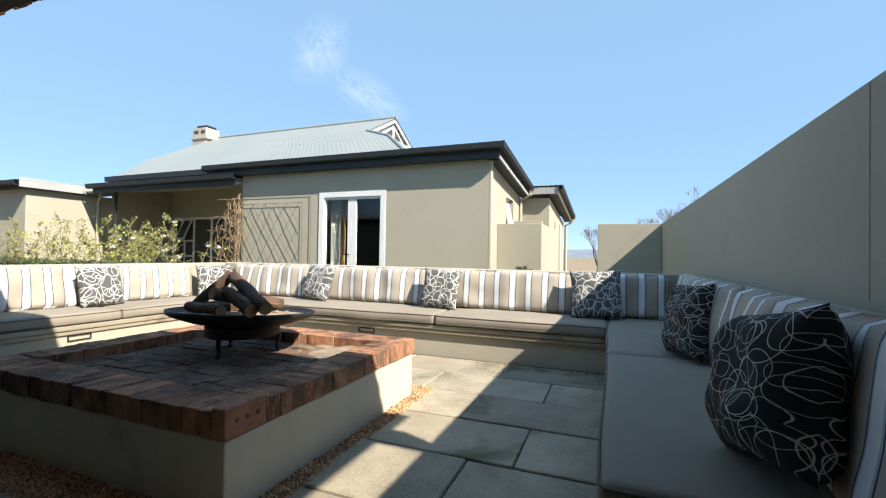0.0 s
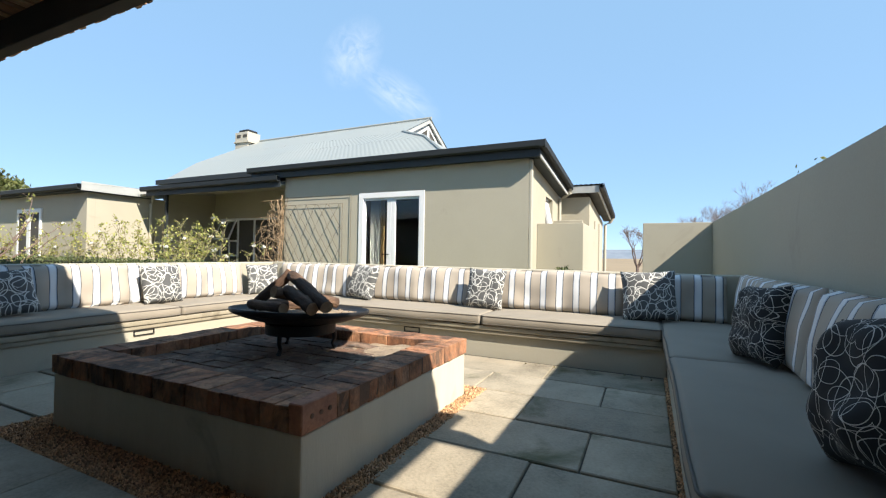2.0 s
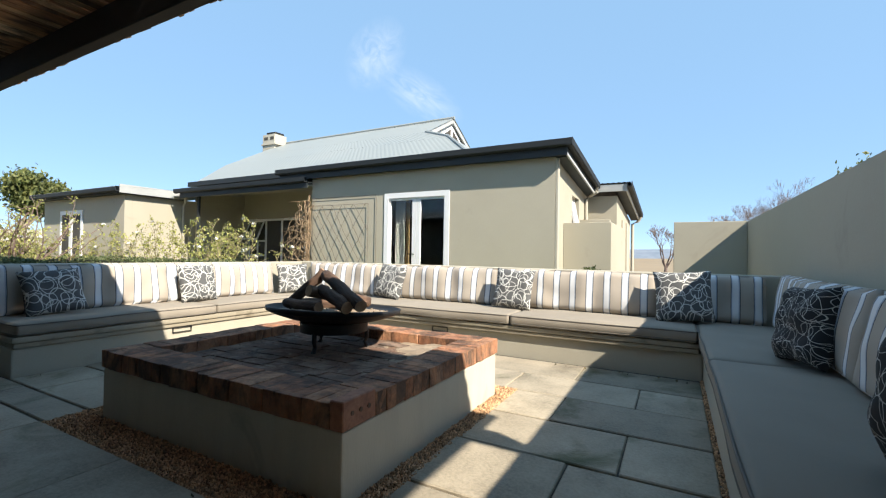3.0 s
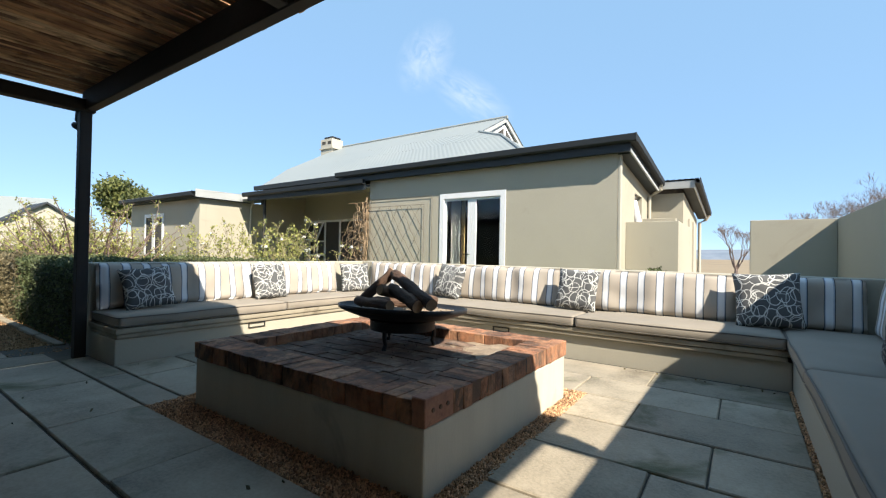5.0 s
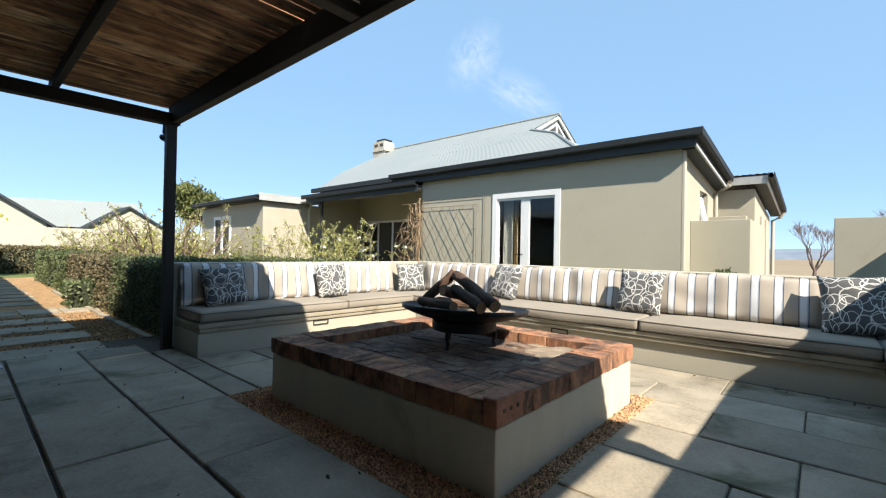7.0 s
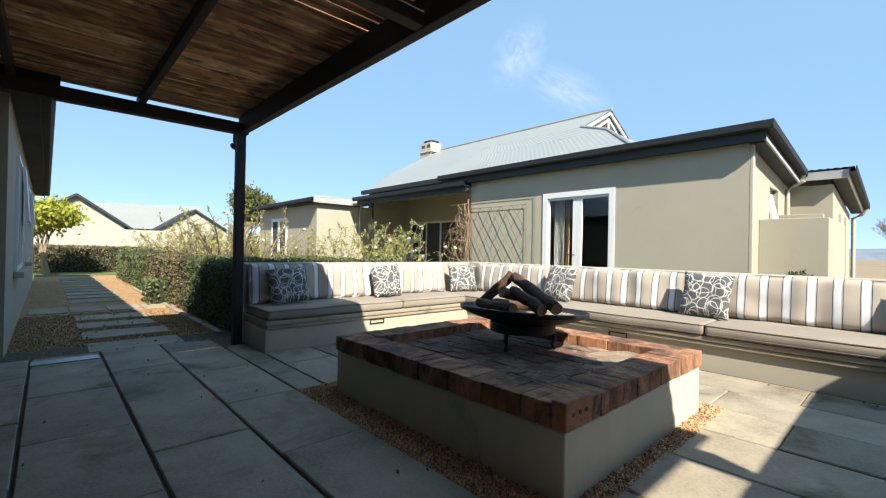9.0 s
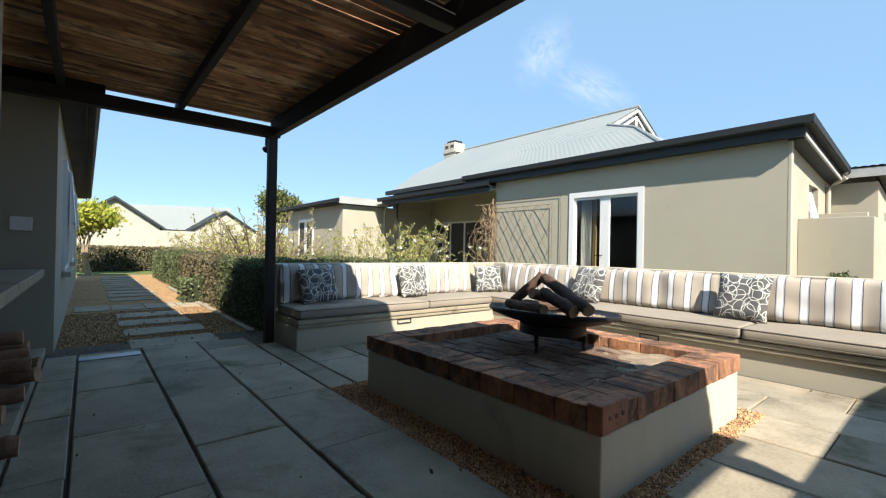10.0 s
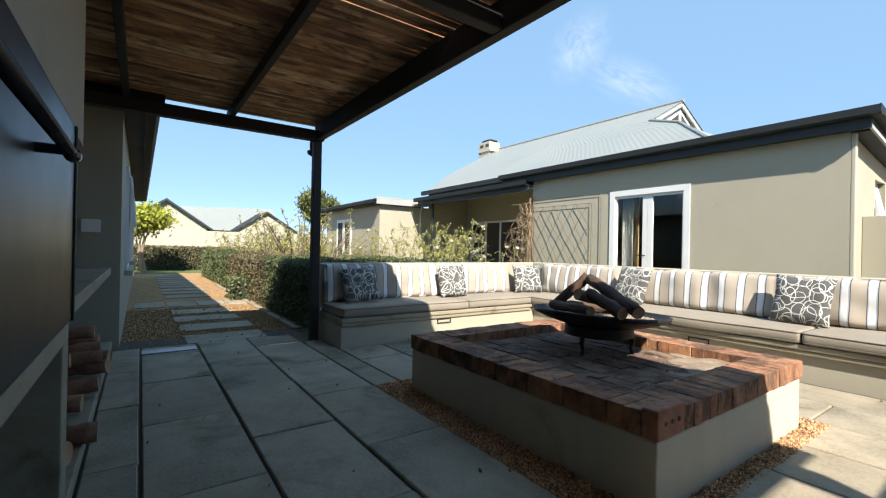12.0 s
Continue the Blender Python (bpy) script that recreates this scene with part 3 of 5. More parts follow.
# along the back bench
for x0, x1, s, lab in ((-5.12, -3.72, 1.3, S1), (-3.73, -2.00, 2.6, S1), (-2.02, -0.28, 3.7, S1), (-0.28, 0.60, 4.9, S2)):
    back_cushion(((x0 + x1) / 2, 4.325, ZB), x1 - x0, 0.445, 0, 8, lab, s)
# along the left bench
for y0, y1, s, lab in ((0.86, 2.36, 5.1, "white and taupe striped back cushion half in shadow"), (2.36, 3.80, 6.4, S1)):
    back_cushion((-5.285, (y0 + y1) / 2, ZB), y1 - y0, 0.445, 90, 8, lab, s)
# along the right bench
for y0, y1, s, lab in ((2.18, 4.18, 7.7, S2), (0.42, 2.17, 8.8, S2)):
    back_cushion((0.640, (y0 + y1) / 2, ZB + 0.003), y1 - y0, 0.475, -90, 9, lab, s, 0.16)


def scatter_pillow(at, size, turn, lean, roll, label, seed, d=0.15, cloth=None, crumple=1.0):
    """A square pillow with pinched corners and crumpled faces."""
    bm = bmesh.new()
    n = 22
    def at_uv(u, v, s):
        px = u * size / 2 * (1 - 0.07 * (1 - v * v) * abs(u) ** 2)
        py = v * size / 2 * (1 - 0.07 * (1 - u * u) * abs(v) ** 2)
        t = max(0.0, (1 - u ** 4) * (1 - v ** 4)) ** 0.55
        z = s * d / 2 * t
        z += crumple * 0.016 * noise.noise((px * 8 + seed, py * 8, s + seed)) * t + 0.02 * noise.noise((px * 3, py * 3 + seed, 2)) * t
        return px, py, z
    sheets = [[[bm.verts.new(at_uv(2 * i / n - 1, 2 * j / n - 1, s)) for j in range(n + 1)] for i in range(n + 1)] for s in (-1, 1)]
    for s, L in zip((-1, 1), sheets):
        for i in range(n):
            for j in range(n):
                q = (L[i][j], L[i + 1][j], L[i + 1][j + 1], L[i][j + 1])
                bm.faces.new(q if s > 0 else q[::-1])
    bmesh.ops.remove_doubles(bm, verts=bm.verts, dist=0.0004)
    m = Matrix.Translation(at) @ Matrix.Rotation(radians(turn), 4, "Z") @ Matrix.Rotation(radians(90 - lean), 4, "X") @ Matrix.Rotation(radians(roll), 4, "Z")
    r = math.radians(abs(roll))
    ob = new("scatter_pillow", mesh_of(bm, "scatter_pillow", cloth or LOOPS, True))
    ob.matrix_basis = Matrix.Translation((0, 0, size * 0.47 * (math.cos(r) + math.sin(r)) * math.cos(radians(lean)))) @ m
    return tagged(ob, label, "pillow", "scatter pillows")


PL = "charcoal scatter pillow with looping pale lines"
ZP = 0.432
scatter_pillow((-5.10, 1.22, ZP), 0.44, 82, 28, 6, PL + " in shade", 1.0)
scatter_pillow((-5.10, 2.56, ZP), 0.45, 92, 14, 0, PL + " in sun", 2.0)
scatter_pillow((-5.08, 3.98, ZP), 0.44, 60, 16, 2, PL + " in the bench corner", 3.0)
scatter_pillow((-3.45, 4.14, ZP), 0.45, -8, 16, -6, PL + " in sun", 4.0)
scatter_pillow((-1.76, 4.16, ZP), 0.46, 0, 16, -3, PL + " in sun", 5.0)
scatter_pillow((-0.07, 4.17, ZP), 0.50, 4, 18, 3, PL + " half in shadow", 6.0)
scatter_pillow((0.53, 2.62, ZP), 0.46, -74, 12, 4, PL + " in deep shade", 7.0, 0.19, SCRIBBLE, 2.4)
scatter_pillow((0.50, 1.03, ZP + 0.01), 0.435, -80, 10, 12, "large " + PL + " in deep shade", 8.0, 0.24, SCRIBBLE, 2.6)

# ---- fire pit ----
PX0, PX1, PY0, PY1 = -3.232, -1.306, 0.796, 2.50
pit = thing("fire_pit", ((PX0 + PX1) / 2, (PY0 + PY1) / 2, 0), "square plastered fire pit with a red brick rim", "fire pit")
part("plinth", boxed(PX0 + 0.008, PX1 - 0.008, PY0 + 0.008, PY1 - 0.008, -0.06, 0.296, 0.01), PLINTH, pit, "beige plastered plinth")
part("mortar", boxed(PX0 + 0.02, PX1 - 0.02, PY0 + 0.02, PY1 - 0.02, 0.297, 0.318), BED, pit, "dark mortar between the bricks")
bw, bl, bh = 0.0785, 0.219, 0.106
rng = random.Random(5)


def brick_mesh(name, l, w, h, material, seed):
    bm = boxed(-l / 2, l / 2, -w / 2, w / 2, 0, h)
    bevel(bm, 0.0025, 1)
    for v in bm.verts:
        v.co += Vector((noise.noise(v.co * 9 + Vector((seed, 0, 0))), noise.noise(v.co * 9 + Vector((0, seed, 0))), noise.noise(v.co * 9 + Vector((0, 0, seed))))) * 0.004
    return mesh_of(bm, name, material)


for x0, x1, y0, y1 in ((PX0 + 0.004, -2.262, PY0 + 0.003, PY0 + 0.214), (-2.238, PX1 - 0.09, PY0 + 0.003, PY0 + 0.214), (PX0 + 0.004, PX1 - 0.004, PY1 - 0.214, PY1 - 0.004), (PX0 + 0.004, PX0 + 0.214, PY0 + 0.225, PY1 - 0.225), (PX1 - 0.214, PX1 - 0.003, PY0 + 0.235, PY1 - 0.225)):
    part("mortar", boxed(x0, x1, y0, y1, 0.319, 0.4030), MORTAR, pit, "sooty mortar filling the rim joints")
rim_bricks = [brick_mesh("brick", bl, bw, bh, BRICK, k) for k in range(4)]


def rim(x, y, turn):
    m = pose(x + rng.uniform(-0.004, 0.004), y + rng.uniform(-0.004, 0.004), 0.300 + rng.uniform(-0.003, 0.002), rng.uniform(-0.6, 0.6), rng.uniform(-0.6, 0.6), turn + rng.uniform(-0.6, 0.6))
    piece("brick", rng.choice(rim_bricks), m, pit)


n = 23
step = (PX1 - 0.085 - PX0) / n
for k in range(n):
    x = PX0 + (k + 0.5) * step
    rim(x + (0.012 if x > -2.25 else -0.004), PY0 + bl / 2 - 0.002, 90)
n = 24
step = (PX1 - PX0) / n
for k in range(n):
    rim(PX0 + (k + 0.5) * step, PY1 - bl / 2, 90)
n = 16
ya, yb = PY0 + bl + 0.012, PY1 - bl - 0.008
for k in range(n):
    rim(PX0 + bl / 2, ya + (k + 0.5) * (yb - ya) / n, 0)
    y = ya + (k + 0.5) * (yb - ya) / n
    rim(PX1 - bl / 2, y + (0.008 if k > 9 else -0.004), 0)
# the corner brick stands on edge, its bed with three holes outwards
bm = bmesh.new()
box(bm, -0.036, 0.036, -0.111, 0.111, 0, 0.124)
bevel(bm, 0.005, 1)
corner = part("corner_brick", bm, CORNER, pit, "lighter loose brick with three core holes")
corner.data.transform(pose(PX1 - 0.034, PY0 + 0.108, 0.301, 0, -1.0, 0.8))
# solid plugs; mortar colour stands in for the dark inside the holes
for k in (-1, 0, 1):
    bm = bmesh.new()
    tube(bm, [(PX1 - 0.02, PY0 + 0.111 + 0.055 * k, 0.366), (PX1 + 0.0052, PY0 + 0.111 + 0.055 * k, 0.366)], 0.010, 10)
    part("core_hole", bm, MORTAR, corner)
floor_bricks = [brick_mesh("brick", 0.217, 0.103, 0.06, SOOT_BRICK, 20 + k) for k in range(3)]
ix0, ix1, iy0, iy1 = PX0 + bl + 0.012, PX1 - bl - 0.012, PY0 + bl + 0.012, PY1 - bl - 0.012
part("mortar", boxed(ix0 - 0.008, ix1 + 0.008, iy0 - 0.008, iy1 + 0.008, 0.319, 0.3315), MORTAR, pit, "sooty mortar between the floor bricks")
row = 0
y = iy0 + 0.052
while y < iy1 - 0.045:
    x = ix0 + (0.055 if row % 2 else 0.108)
    while x < ix1 - 0.02:
        if x + 0.107 <= ix1 + 0.03:
            piece("brick", rng.choice(floor_bricks), pose(min(x, ix1 - 0.107), y, 0.276 + rng.uniform(-0.004, 0.006), rng.uniform(-1.2, 1.2), rng.uniform(-1.2, 1.2), rng.uniform(-1.5, 1.5)), pit)
        x += 0.222
    y += 0.1075
    row += 1
bm = bmesh.new()
for k in range(2200):
    x, y = rng.uniform(ix0, ix1), rng.uniform(iy0, iy1)
    if rng.random() > 0.25 + 0.75 * max(0, (x + 2.5) * (y - 1.2)):
        continue
    s = rng.uniform(0.002, 0.006)
    bmesh.ops.create_icosphere(bm, subdivisions=1, radius=s, matrix=pose(x, y, 0.336, rng.uniform(0, 90), 0, rng.uniform(0, 90)) @ Matrix.Diagonal((1, rng.uniform(0.5, 1), 0.6, 1)))
ash = part("ash", bm, GRIT, pit, "ash and grit on the pit floor")
ash["kind"] = "stuff"

bm = bmesh.new()
nx_, ny_ = 30, 34
sand = {}
for i in range(nx_ + 1):
    for j in range(ny_ + 1):
        u, v = i / nx_, j / ny_
        h = 0.026 * min(1.0, 1.5 * u + 1.0 * v - 1.15) + 0.016 * noise.noise((u * 5, v * 6, 3)) + 0.006 * noise.noise((u * 19, v * 23, 8))
        sand[i, j] = bm.verts.new((ix1 - 0.60 + 0.605 * u, iy1 - 0.80 + 0.805 * v, 0.328 + max(-0.01, h)))
for i in range(nx_):
    for j in range(ny_):
        bm.faces.new((sand[i, j], sand[i + 1, j], sand[i + 1, j + 1], sand[i, j + 1]))
heap = part("sand", bm, ASH, pit, "pale ash and sand banked in the pit corner", smooth=True)
heap["kind"] = "stuff"

# the fire bowl on its legs
BC = Vector((-2.33, 1.86, 0))
TILT = Matrix.Translation((BC.x, BC.y, 0.534)) @ Matrix.Rotation(radians(-3.6), 4, "X") @ Matrix.Translation((-BC.x, -BC.y, -0.52))
bowl = thing("fire_bowl", (BC.x, BC.y, 0.337), "shallow black iron fire bowl on short legs", "fire bowl")


def lathe(bm, prof, c, n=56, a0=0.0):
    rings = [[bm.verts.new((c.x + r * math.cos(2 * math.pi * k / n), c.y + r * math.sin(2 * math.pi * k / n), z)) for k in range(n)] for r, z in prof]
    for a, b in zip(rings, rings[1:]):
        for k in range(n):
            bm.faces.new((a[k], a[(k + 1) % n], b[(k + 1) % n], b[k]))
    bm.faces.new(rings[0][::-1])
    bm.faces.new(rings[-1])


bm = bmesh.new()
RB = 0.475
outer = [(0.02, 0.508), (0.22, 0.512), (0.32, 0.532), (0.41, 0.561), (0.455, 0.580), (RB - 0.004, 0.588), (RB, 0.591), (RB + 0.004, 0.616), (RB - 0.008, 0.618)]
inner = [(RB - 0.014, 0.604), (0.42, 0.586), (0.32, 0.552), (0.2, 0.530), (0.02, 0.526)]
lathe(bm, outer + inner, BC)
bmesh.ops.transform(bm, matrix=TILT, verts=bm.verts)
part("dish", bm, IRON, bowl, smooth=True)
bm = bmesh.new()
lathe(bm, [(0.228, 0.528), (0.242, 0.530), (0.242, 0.462), (0.228, 0.460)], BC)
part("ring", bm, IRON, bowl)
for a in (38, 158, 278):
    bm = bmesh.new()
    c, s = math.cos(radians(a)), math.sin(radians(a))
    tube(bm, [(BC.x + r * c, BC.y + r * s, z) for r, z in ((0.232, 0.47), (0.236, 0.41), (0.222, 0.375), (0.242, 0.336))], [0.018, 0.015, 0.013, 0.017], 8)
    part("leg", bm, IRON, bowl)
bm = bmesh.new()
na, nr_ = 36, 9
rings = []
for j in range(nr_ + 1):
    r = 0.452 * j / nr_
    rings.append([bm.verts.new((BC.x + r * math.cos(6.2832 * k / na), BC.y + r * math.sin(6.2832 * k / na), 0.594 + 0.014 * (1 - (r / 0.452) ** 2) - 0.062 * r * math.sin(6.2832 * k / na) + 0.010 * noise.noise((r * 14, k * 0.5, 2)))) for k in range(na)])
for a, b in zip(rings[1:], rings[2:]):
    for k in range(na):
        bm.faces.new((a[k], a[(k + 1) % na], b[(k + 1) % na], b[k]))
bm.faces.new(rings[1])
for v in rings[0]:
    bm.verts.remove(v)
for k in range(240):
    a, r = rng.uniform(0, 6.28), 0.43 * math.sqrt(rng.random())
    zz = 0.592 + 0.014 * (1 - (r / 0.452) ** 2) - 0.062 * r * math.sin(a)
    bmesh.ops.create_icosphere(bm, subdivisions=1, radius=rng.uniform(0.003, 0.008), matrix=pose(BC.x + r * math.cos(a), BC.y + r * math.sin(a), zz + rng.uniform(0, 0.01), rng.uniform(0, 90), 0, rng.uniform(0, 90)) @ Matrix.Diagonal((1, 0.8, 0.5, 1)))
single("ash_bed", bm, ASH, "pale ash and charcoal filling the iron bowl", "ash", kind="stuff")


def log(p, q, r, seed, group="firewood in the bowl", label="bark-covered firewood log leaning in the iron bowl", skin=None):
    p, q = Vector(p), Vector(q)
    n = 9
    d = q - p
    side = d.cross(Vector((0, 0, 1))).normalized()
    pts = [Vector((0, 0, 0)) + Vector((0, 0, d.length * k / n)) + Vector((0.012 * noise.noise((k * 0.5, seed, 0)), 0.012 * noise.noise((k * 0.5, seed, 3)), 0)) for k in range(n + 1)]
    bm = bmesh.new()
    tube(bm, pts, [r * (1 + 0.14 * noise.noise((k * 0.7, seed, 8))) for k in range(n + 1)], 14, True)
    for v in bm.verts:
        v.co += Vector((noise.noise(v.co * 22 + Vector((seed, 0, 0))), noise.noise(v.co * 22 + Vector((0, seed, 0))), 0)) * r * 0.10
    for f in bm.faces:
        f.material_index = 1 if len(f.verts) > 4 else 0
        f.smooth = len(f.verts) == 4
    m = Matrix.Translation(p) @ d.to_track_quat("Z", "Y").to_matrix().to_4x4()
    ob = new("firewood_log", mesh_of(bm, "firewood_log", (skin or BARK, CUT)))
    ob.matrix_basis = m
    return tagged(ob, label, "log", group)


log((-2.60, 1.66, 0.635), (-2.40, 1.83, 0.888), 0.036, 1)
log((-1.845, 1.560, 0.696), (-2.361, 1.800, 0.865), 0.040, 2)
log((-1.937, 1.540, 0.682), (-2.266, 1.660, 0.773), 0.041, 3)
log((-2.562, 1.620, 0.667), (-2.148, 1.520, 0.675), 0.034, 4)
log((-2.66, 1.78, 0.635), (-2.26, 2.10, 0.640), 0.042, 5)
log((-2.30, 1.57, 0.768), (-2.20, 2.08, 0.655), 0.040, 6)

# ---- pergola ----
pergola = thing("pergola", (-5.32, 0.76, 0), "dark-stained pergola roofed with weathered pine slats", "pergola")
part("post", boxed(-5.375, -5.285, 0.70, 0.79, -0.05, 2.284, 0.004, 1), BEAM, pergola)
part("front_beam", boxed(-5.385, 1.58, 0.735, 0.815, 2.302, 2.492, 0.006, 1), BEAM, pergola)
part("end_beam", boxed(-5.385, -5.275, -3.0, 0.815, 2.286, 2.40, 0.005, 1), BEAM, pergola)
for y in (-0.15, -1.04, -2.0):
    part("rafter", boxed(-5.52, 1.62, y - 0.026, y + 0.026, 2.402, 2.492, 0.004, 1), BEAM, pergola)
part("rafter", boxed(-0.2, 1.74, 0.64, 0.70, 2.402, 2.492, 0.004, 1), BEAM, pergola)
for x in (-2.24, 0.6):
    part("cross_beam", boxed(x - 0.042, x + 0.042, -3.0, 0.733, 2.303, 2.40, 0.005, 1), BEAM, pergola)
slat_meshes = [(w, mesh_of(boxed(-w / 2, w / 2, -2.0, 2.0, 0, 0.022, 0.003, 1), "slat", SLAT)) for w in (0.046, 0.056, 0.068)]
x = -5.53
while x < 1.47:
    w, me = rng.choice(slat_meshes)
    gap = rng.uniform(0.008, 0.016) if -3.4 < x < -1.8 and rng.random() < 0.45 else rng.uniform(0.002, 0.006)
    x += w / 2
    piece("slat", me, pose(x, -0.97 + rng.uniform(-0.012, 0.012), 2.502 + rng.choice((0.0, 0.003, 0.007)), rng.uniform(-0.1, 0.1), rng.uniform(-3.5, 3.5), rng.uniform(-0.15, 0.15)), pergola)
    x += w / 2 + gap
lamp = thing("spotlight", (-5.42, 0.77, 2.2), "small dark spotlight fixed to the pergola post", "spotlight")
part("bracket", boxed(-5.44, -5.376, 0.735, 0.765, 2.22, 2.28, 0.003, 1), IRON, lamp)
bm = bmesh.new()
tube(bm, [(-5.47, 0.75, 2.31), (-5.475, 0.75, 2.22), (-5.53, 0.75, 2.185)], [0.042, 0.044, 0.056], 12)
part("housing", bm, IRON, lamp, smooth=False)

# ---- the house with the braai alcove ----
AX, AY = -5.96, -1.12
left = thing("braai_building", (-4, -2, 0), "low beige building with a recessed braai under the pergola", "building")
bm = bmesh.new()
prism(bm, [(-17.2, -1.075), (AX, -1.075), (AX, -2.2), (AX - 0.2, -2.2), (AX - 0.2, -1.30), (-17.2, -1.30)], -0.1, 2.62, "y")
for v in bm.verts:
    v.co = (v.co.x, v.co.z, v.co.y)
part("wall", bm, PLASTER, left)
# walls run on to x 6.5, out of view, to darken the alcove
part("back_wall", boxed(AX, 6.5, -2.2, -2.0, -0.1, 3.2), PLASTER, left)
part("chimney_breast", boxed(-2.95, 6.5, -1.99, AY - 0.012, 1.50, 3.2), PLASTER, left)
part("pier", boxed(-2.56, -2.505, -1.99, AY - 0.012, 0.768, 1.498), PLASTER, left)
part("pier", boxed(-0.6, 6.5, -1.99, AY - 0.012, 0.0, 1.498), PLASTER, left)
part("counter", boxed(-2.50, -0.602, -1.99, AY - 0.004, 0.70, 0.766, 0.004, 1), LEDGE, left, "pale counter edge")
part("leg_wall", boxed(-2.52, -2.38, -1.99, AY - 0.006, 0.0, 0.698, 0.004, 1), LEDGE, left)
part("plinth", boxed(AX, -0.602, -1.99, -1.13, -0.05, 0.055, 0.006, 1), LEDGE, left)
part("shelf", boxed(AX, -2.562, -1.99, -1.15, 0.735, 0.81, 0.006, 1), LEDGE, left, "pale shelf in the alcove")
bm = bmesh.new()
prism(bm, [(-0.80, 2.50), (-0.80, 2.56), (-2.3, 3.0), (-2.3, 2.94)], -17.5, -5.42, "x")
part("roof_sheet", bm, ROOF, left)
# pitched roof added behind the camera to cut sky light in the shade
bm = bmesh.new()
prism(bm, [(-1.4, 3.21), (-1.4, 3.30), (-5.2, 5.2), (-9.0, 3.3), (-9.0, 3.21), (-5.2, 5.1)], -5.4, 6.7, "x")
part("roof_sheet", bm, ROOF, left)
bm = bmesh.new()
prism(bm, [(-0.735, 2.40), (-0.735, 2.62), (-2.3, 3.08), (-2.3, 2.40)], -5.418, -5.392, "x")
part("barge_board", bm, BEAM, left, "dark board closing the eave")
# unseen walls added to close the extended building against light
part("rear_wall", boxed(-17.0, 6.5, -8.8, -8.6, -0.1, 3.2), PLASTER, left)
part("end_wall", boxed(6.51, 6.7, -8.8, -1.14, -0.1, 3.2), PLASTER, left)
part("soffit", boxed(-17.4, -5.44, -1.072, -0.885, 2.42, 2.45), GUTTER, left)
part("fascia", boxed(-17.4, -5.43, -0.884, -0.862, 2.38, 2.56), BEAM, left)
bm = bmesh.new()
prism(bm, [(-0.86, 2.56), (-0.86, 2.44), (-0.79, 2.43), (-0.755, 2.46), (-0.75, 2.57), (-0.765, 2.57), (-0.77, 2.47), (-0.79, 2.45), (-0.845, 2.455), (-0.845, 2.56)], -17.4, -5.43, "x")
part("gutter", bm, GUTTER, left)


def opened_window(x0, x1, z0, z1, y):
    t = under(new("window"), left)
    bm = bmesh.new()
    f = 0.05
    box(bm, x0, x1, y - 0.005, y + 0.03, z0, z0 + f)
    box(bm, x0, x1, y - 0.005, y + 0.03, z1 - f, z1)
    box(bm, x0, x0 + f, y - 0.005, y + 0.03, z0 + f, z1 - f)
    box(bm, x1 - f, x1, y - 0.005, y + 0.03, z0 + f, z1 - f)
    box(bm, (x0 + x1) / 2 - f / 2, (x0 + x1) / 2 + f / 2, y - 0.005, y + 0.03, z0 + f, z1 - f)
    part("window_frame", bm, WHITE, t)
    # opaque panel; its dark colour stands for the unlit room behind glass
    part("pane", boxed(x0 + f, x1 - f, y + 0.002, y + 0.008, z0 + f, z1 - f), UNLIT, t)
    part("window_sill", boxed(x0 - 0.05, x1 + 0.05, y, y + 0.09, z0 - 0.07, z0 - 0.004, 0.004, 1), PLASTER, t)
    bm = bmesh.new()
    hz = z0 + (z1 - z0) * 0.45
    vs = box(bm, x0 + f, (x0 + x1) / 2 - f / 2, 0, 0.03, 0, z1 - f - hz)
    bmesh.ops.transform(bm, matrix=Matrix.Translation((0, y + 0.03, z1 - f)) @ Matrix.Rotation(radians(4), 4, "X") @ Matrix.Translation((0, 0, -(z1 - f - hz))), verts=bm.verts)
    part("sash", bm, WHITE, t)


opened_window(-8.6, -7.3, 0.72, 2.06, -1.072)
opened_window(-12.2, -10.8, 0.72, 2.06, -1.072)

braai = thing("braai", (-1.6, AY, 0.77), "built-in braai with a black steel door and rod handle", "braai")
part("door", boxed(-2.50, -0.602, AY - 0.03, AY + 0.004, 0.77, 1.495, 0.012, 2), STEEL, braai)
part("door_edge", boxed(-2.503, -2.485, AY - 0.009, AY + 0.012, 0.77, 1.49, 0.003, 1), IRON, braai)
bm = bmesh.new()
tube(bm, [(-1.845, -1.055, 1.279), (-1.842, -1.055, 1.279), (-1.835, -1.055, 1.279), (-1.805, -1.055, 1.279), (-1.80, -1.055, 1.279), (-0.75, -1.055, 1.279)], [0.008, 0.015, 0.018, 0.018, 0.0135, 0.0135], 20)
rod = part("handle", bm, ROD, braai, "black steel rod handle", smooth=True)
for x in (-1.76, -0.85):
    bm = bmesh.new()
    tube(bm, [(x, AY + 0.003, 1.279), (x, -1.066, 1.279)], 0.012, 8)
    part("bracket", bm, IRON, braai)
bm = boxed(AX + 0.001, AX + 0.028, -1.395, -1.24, 1.165, 1.295, 0.008, 2)
single("switch_box", bm, BOX, "pale plastic switch box on the alcove wall", "switch box")
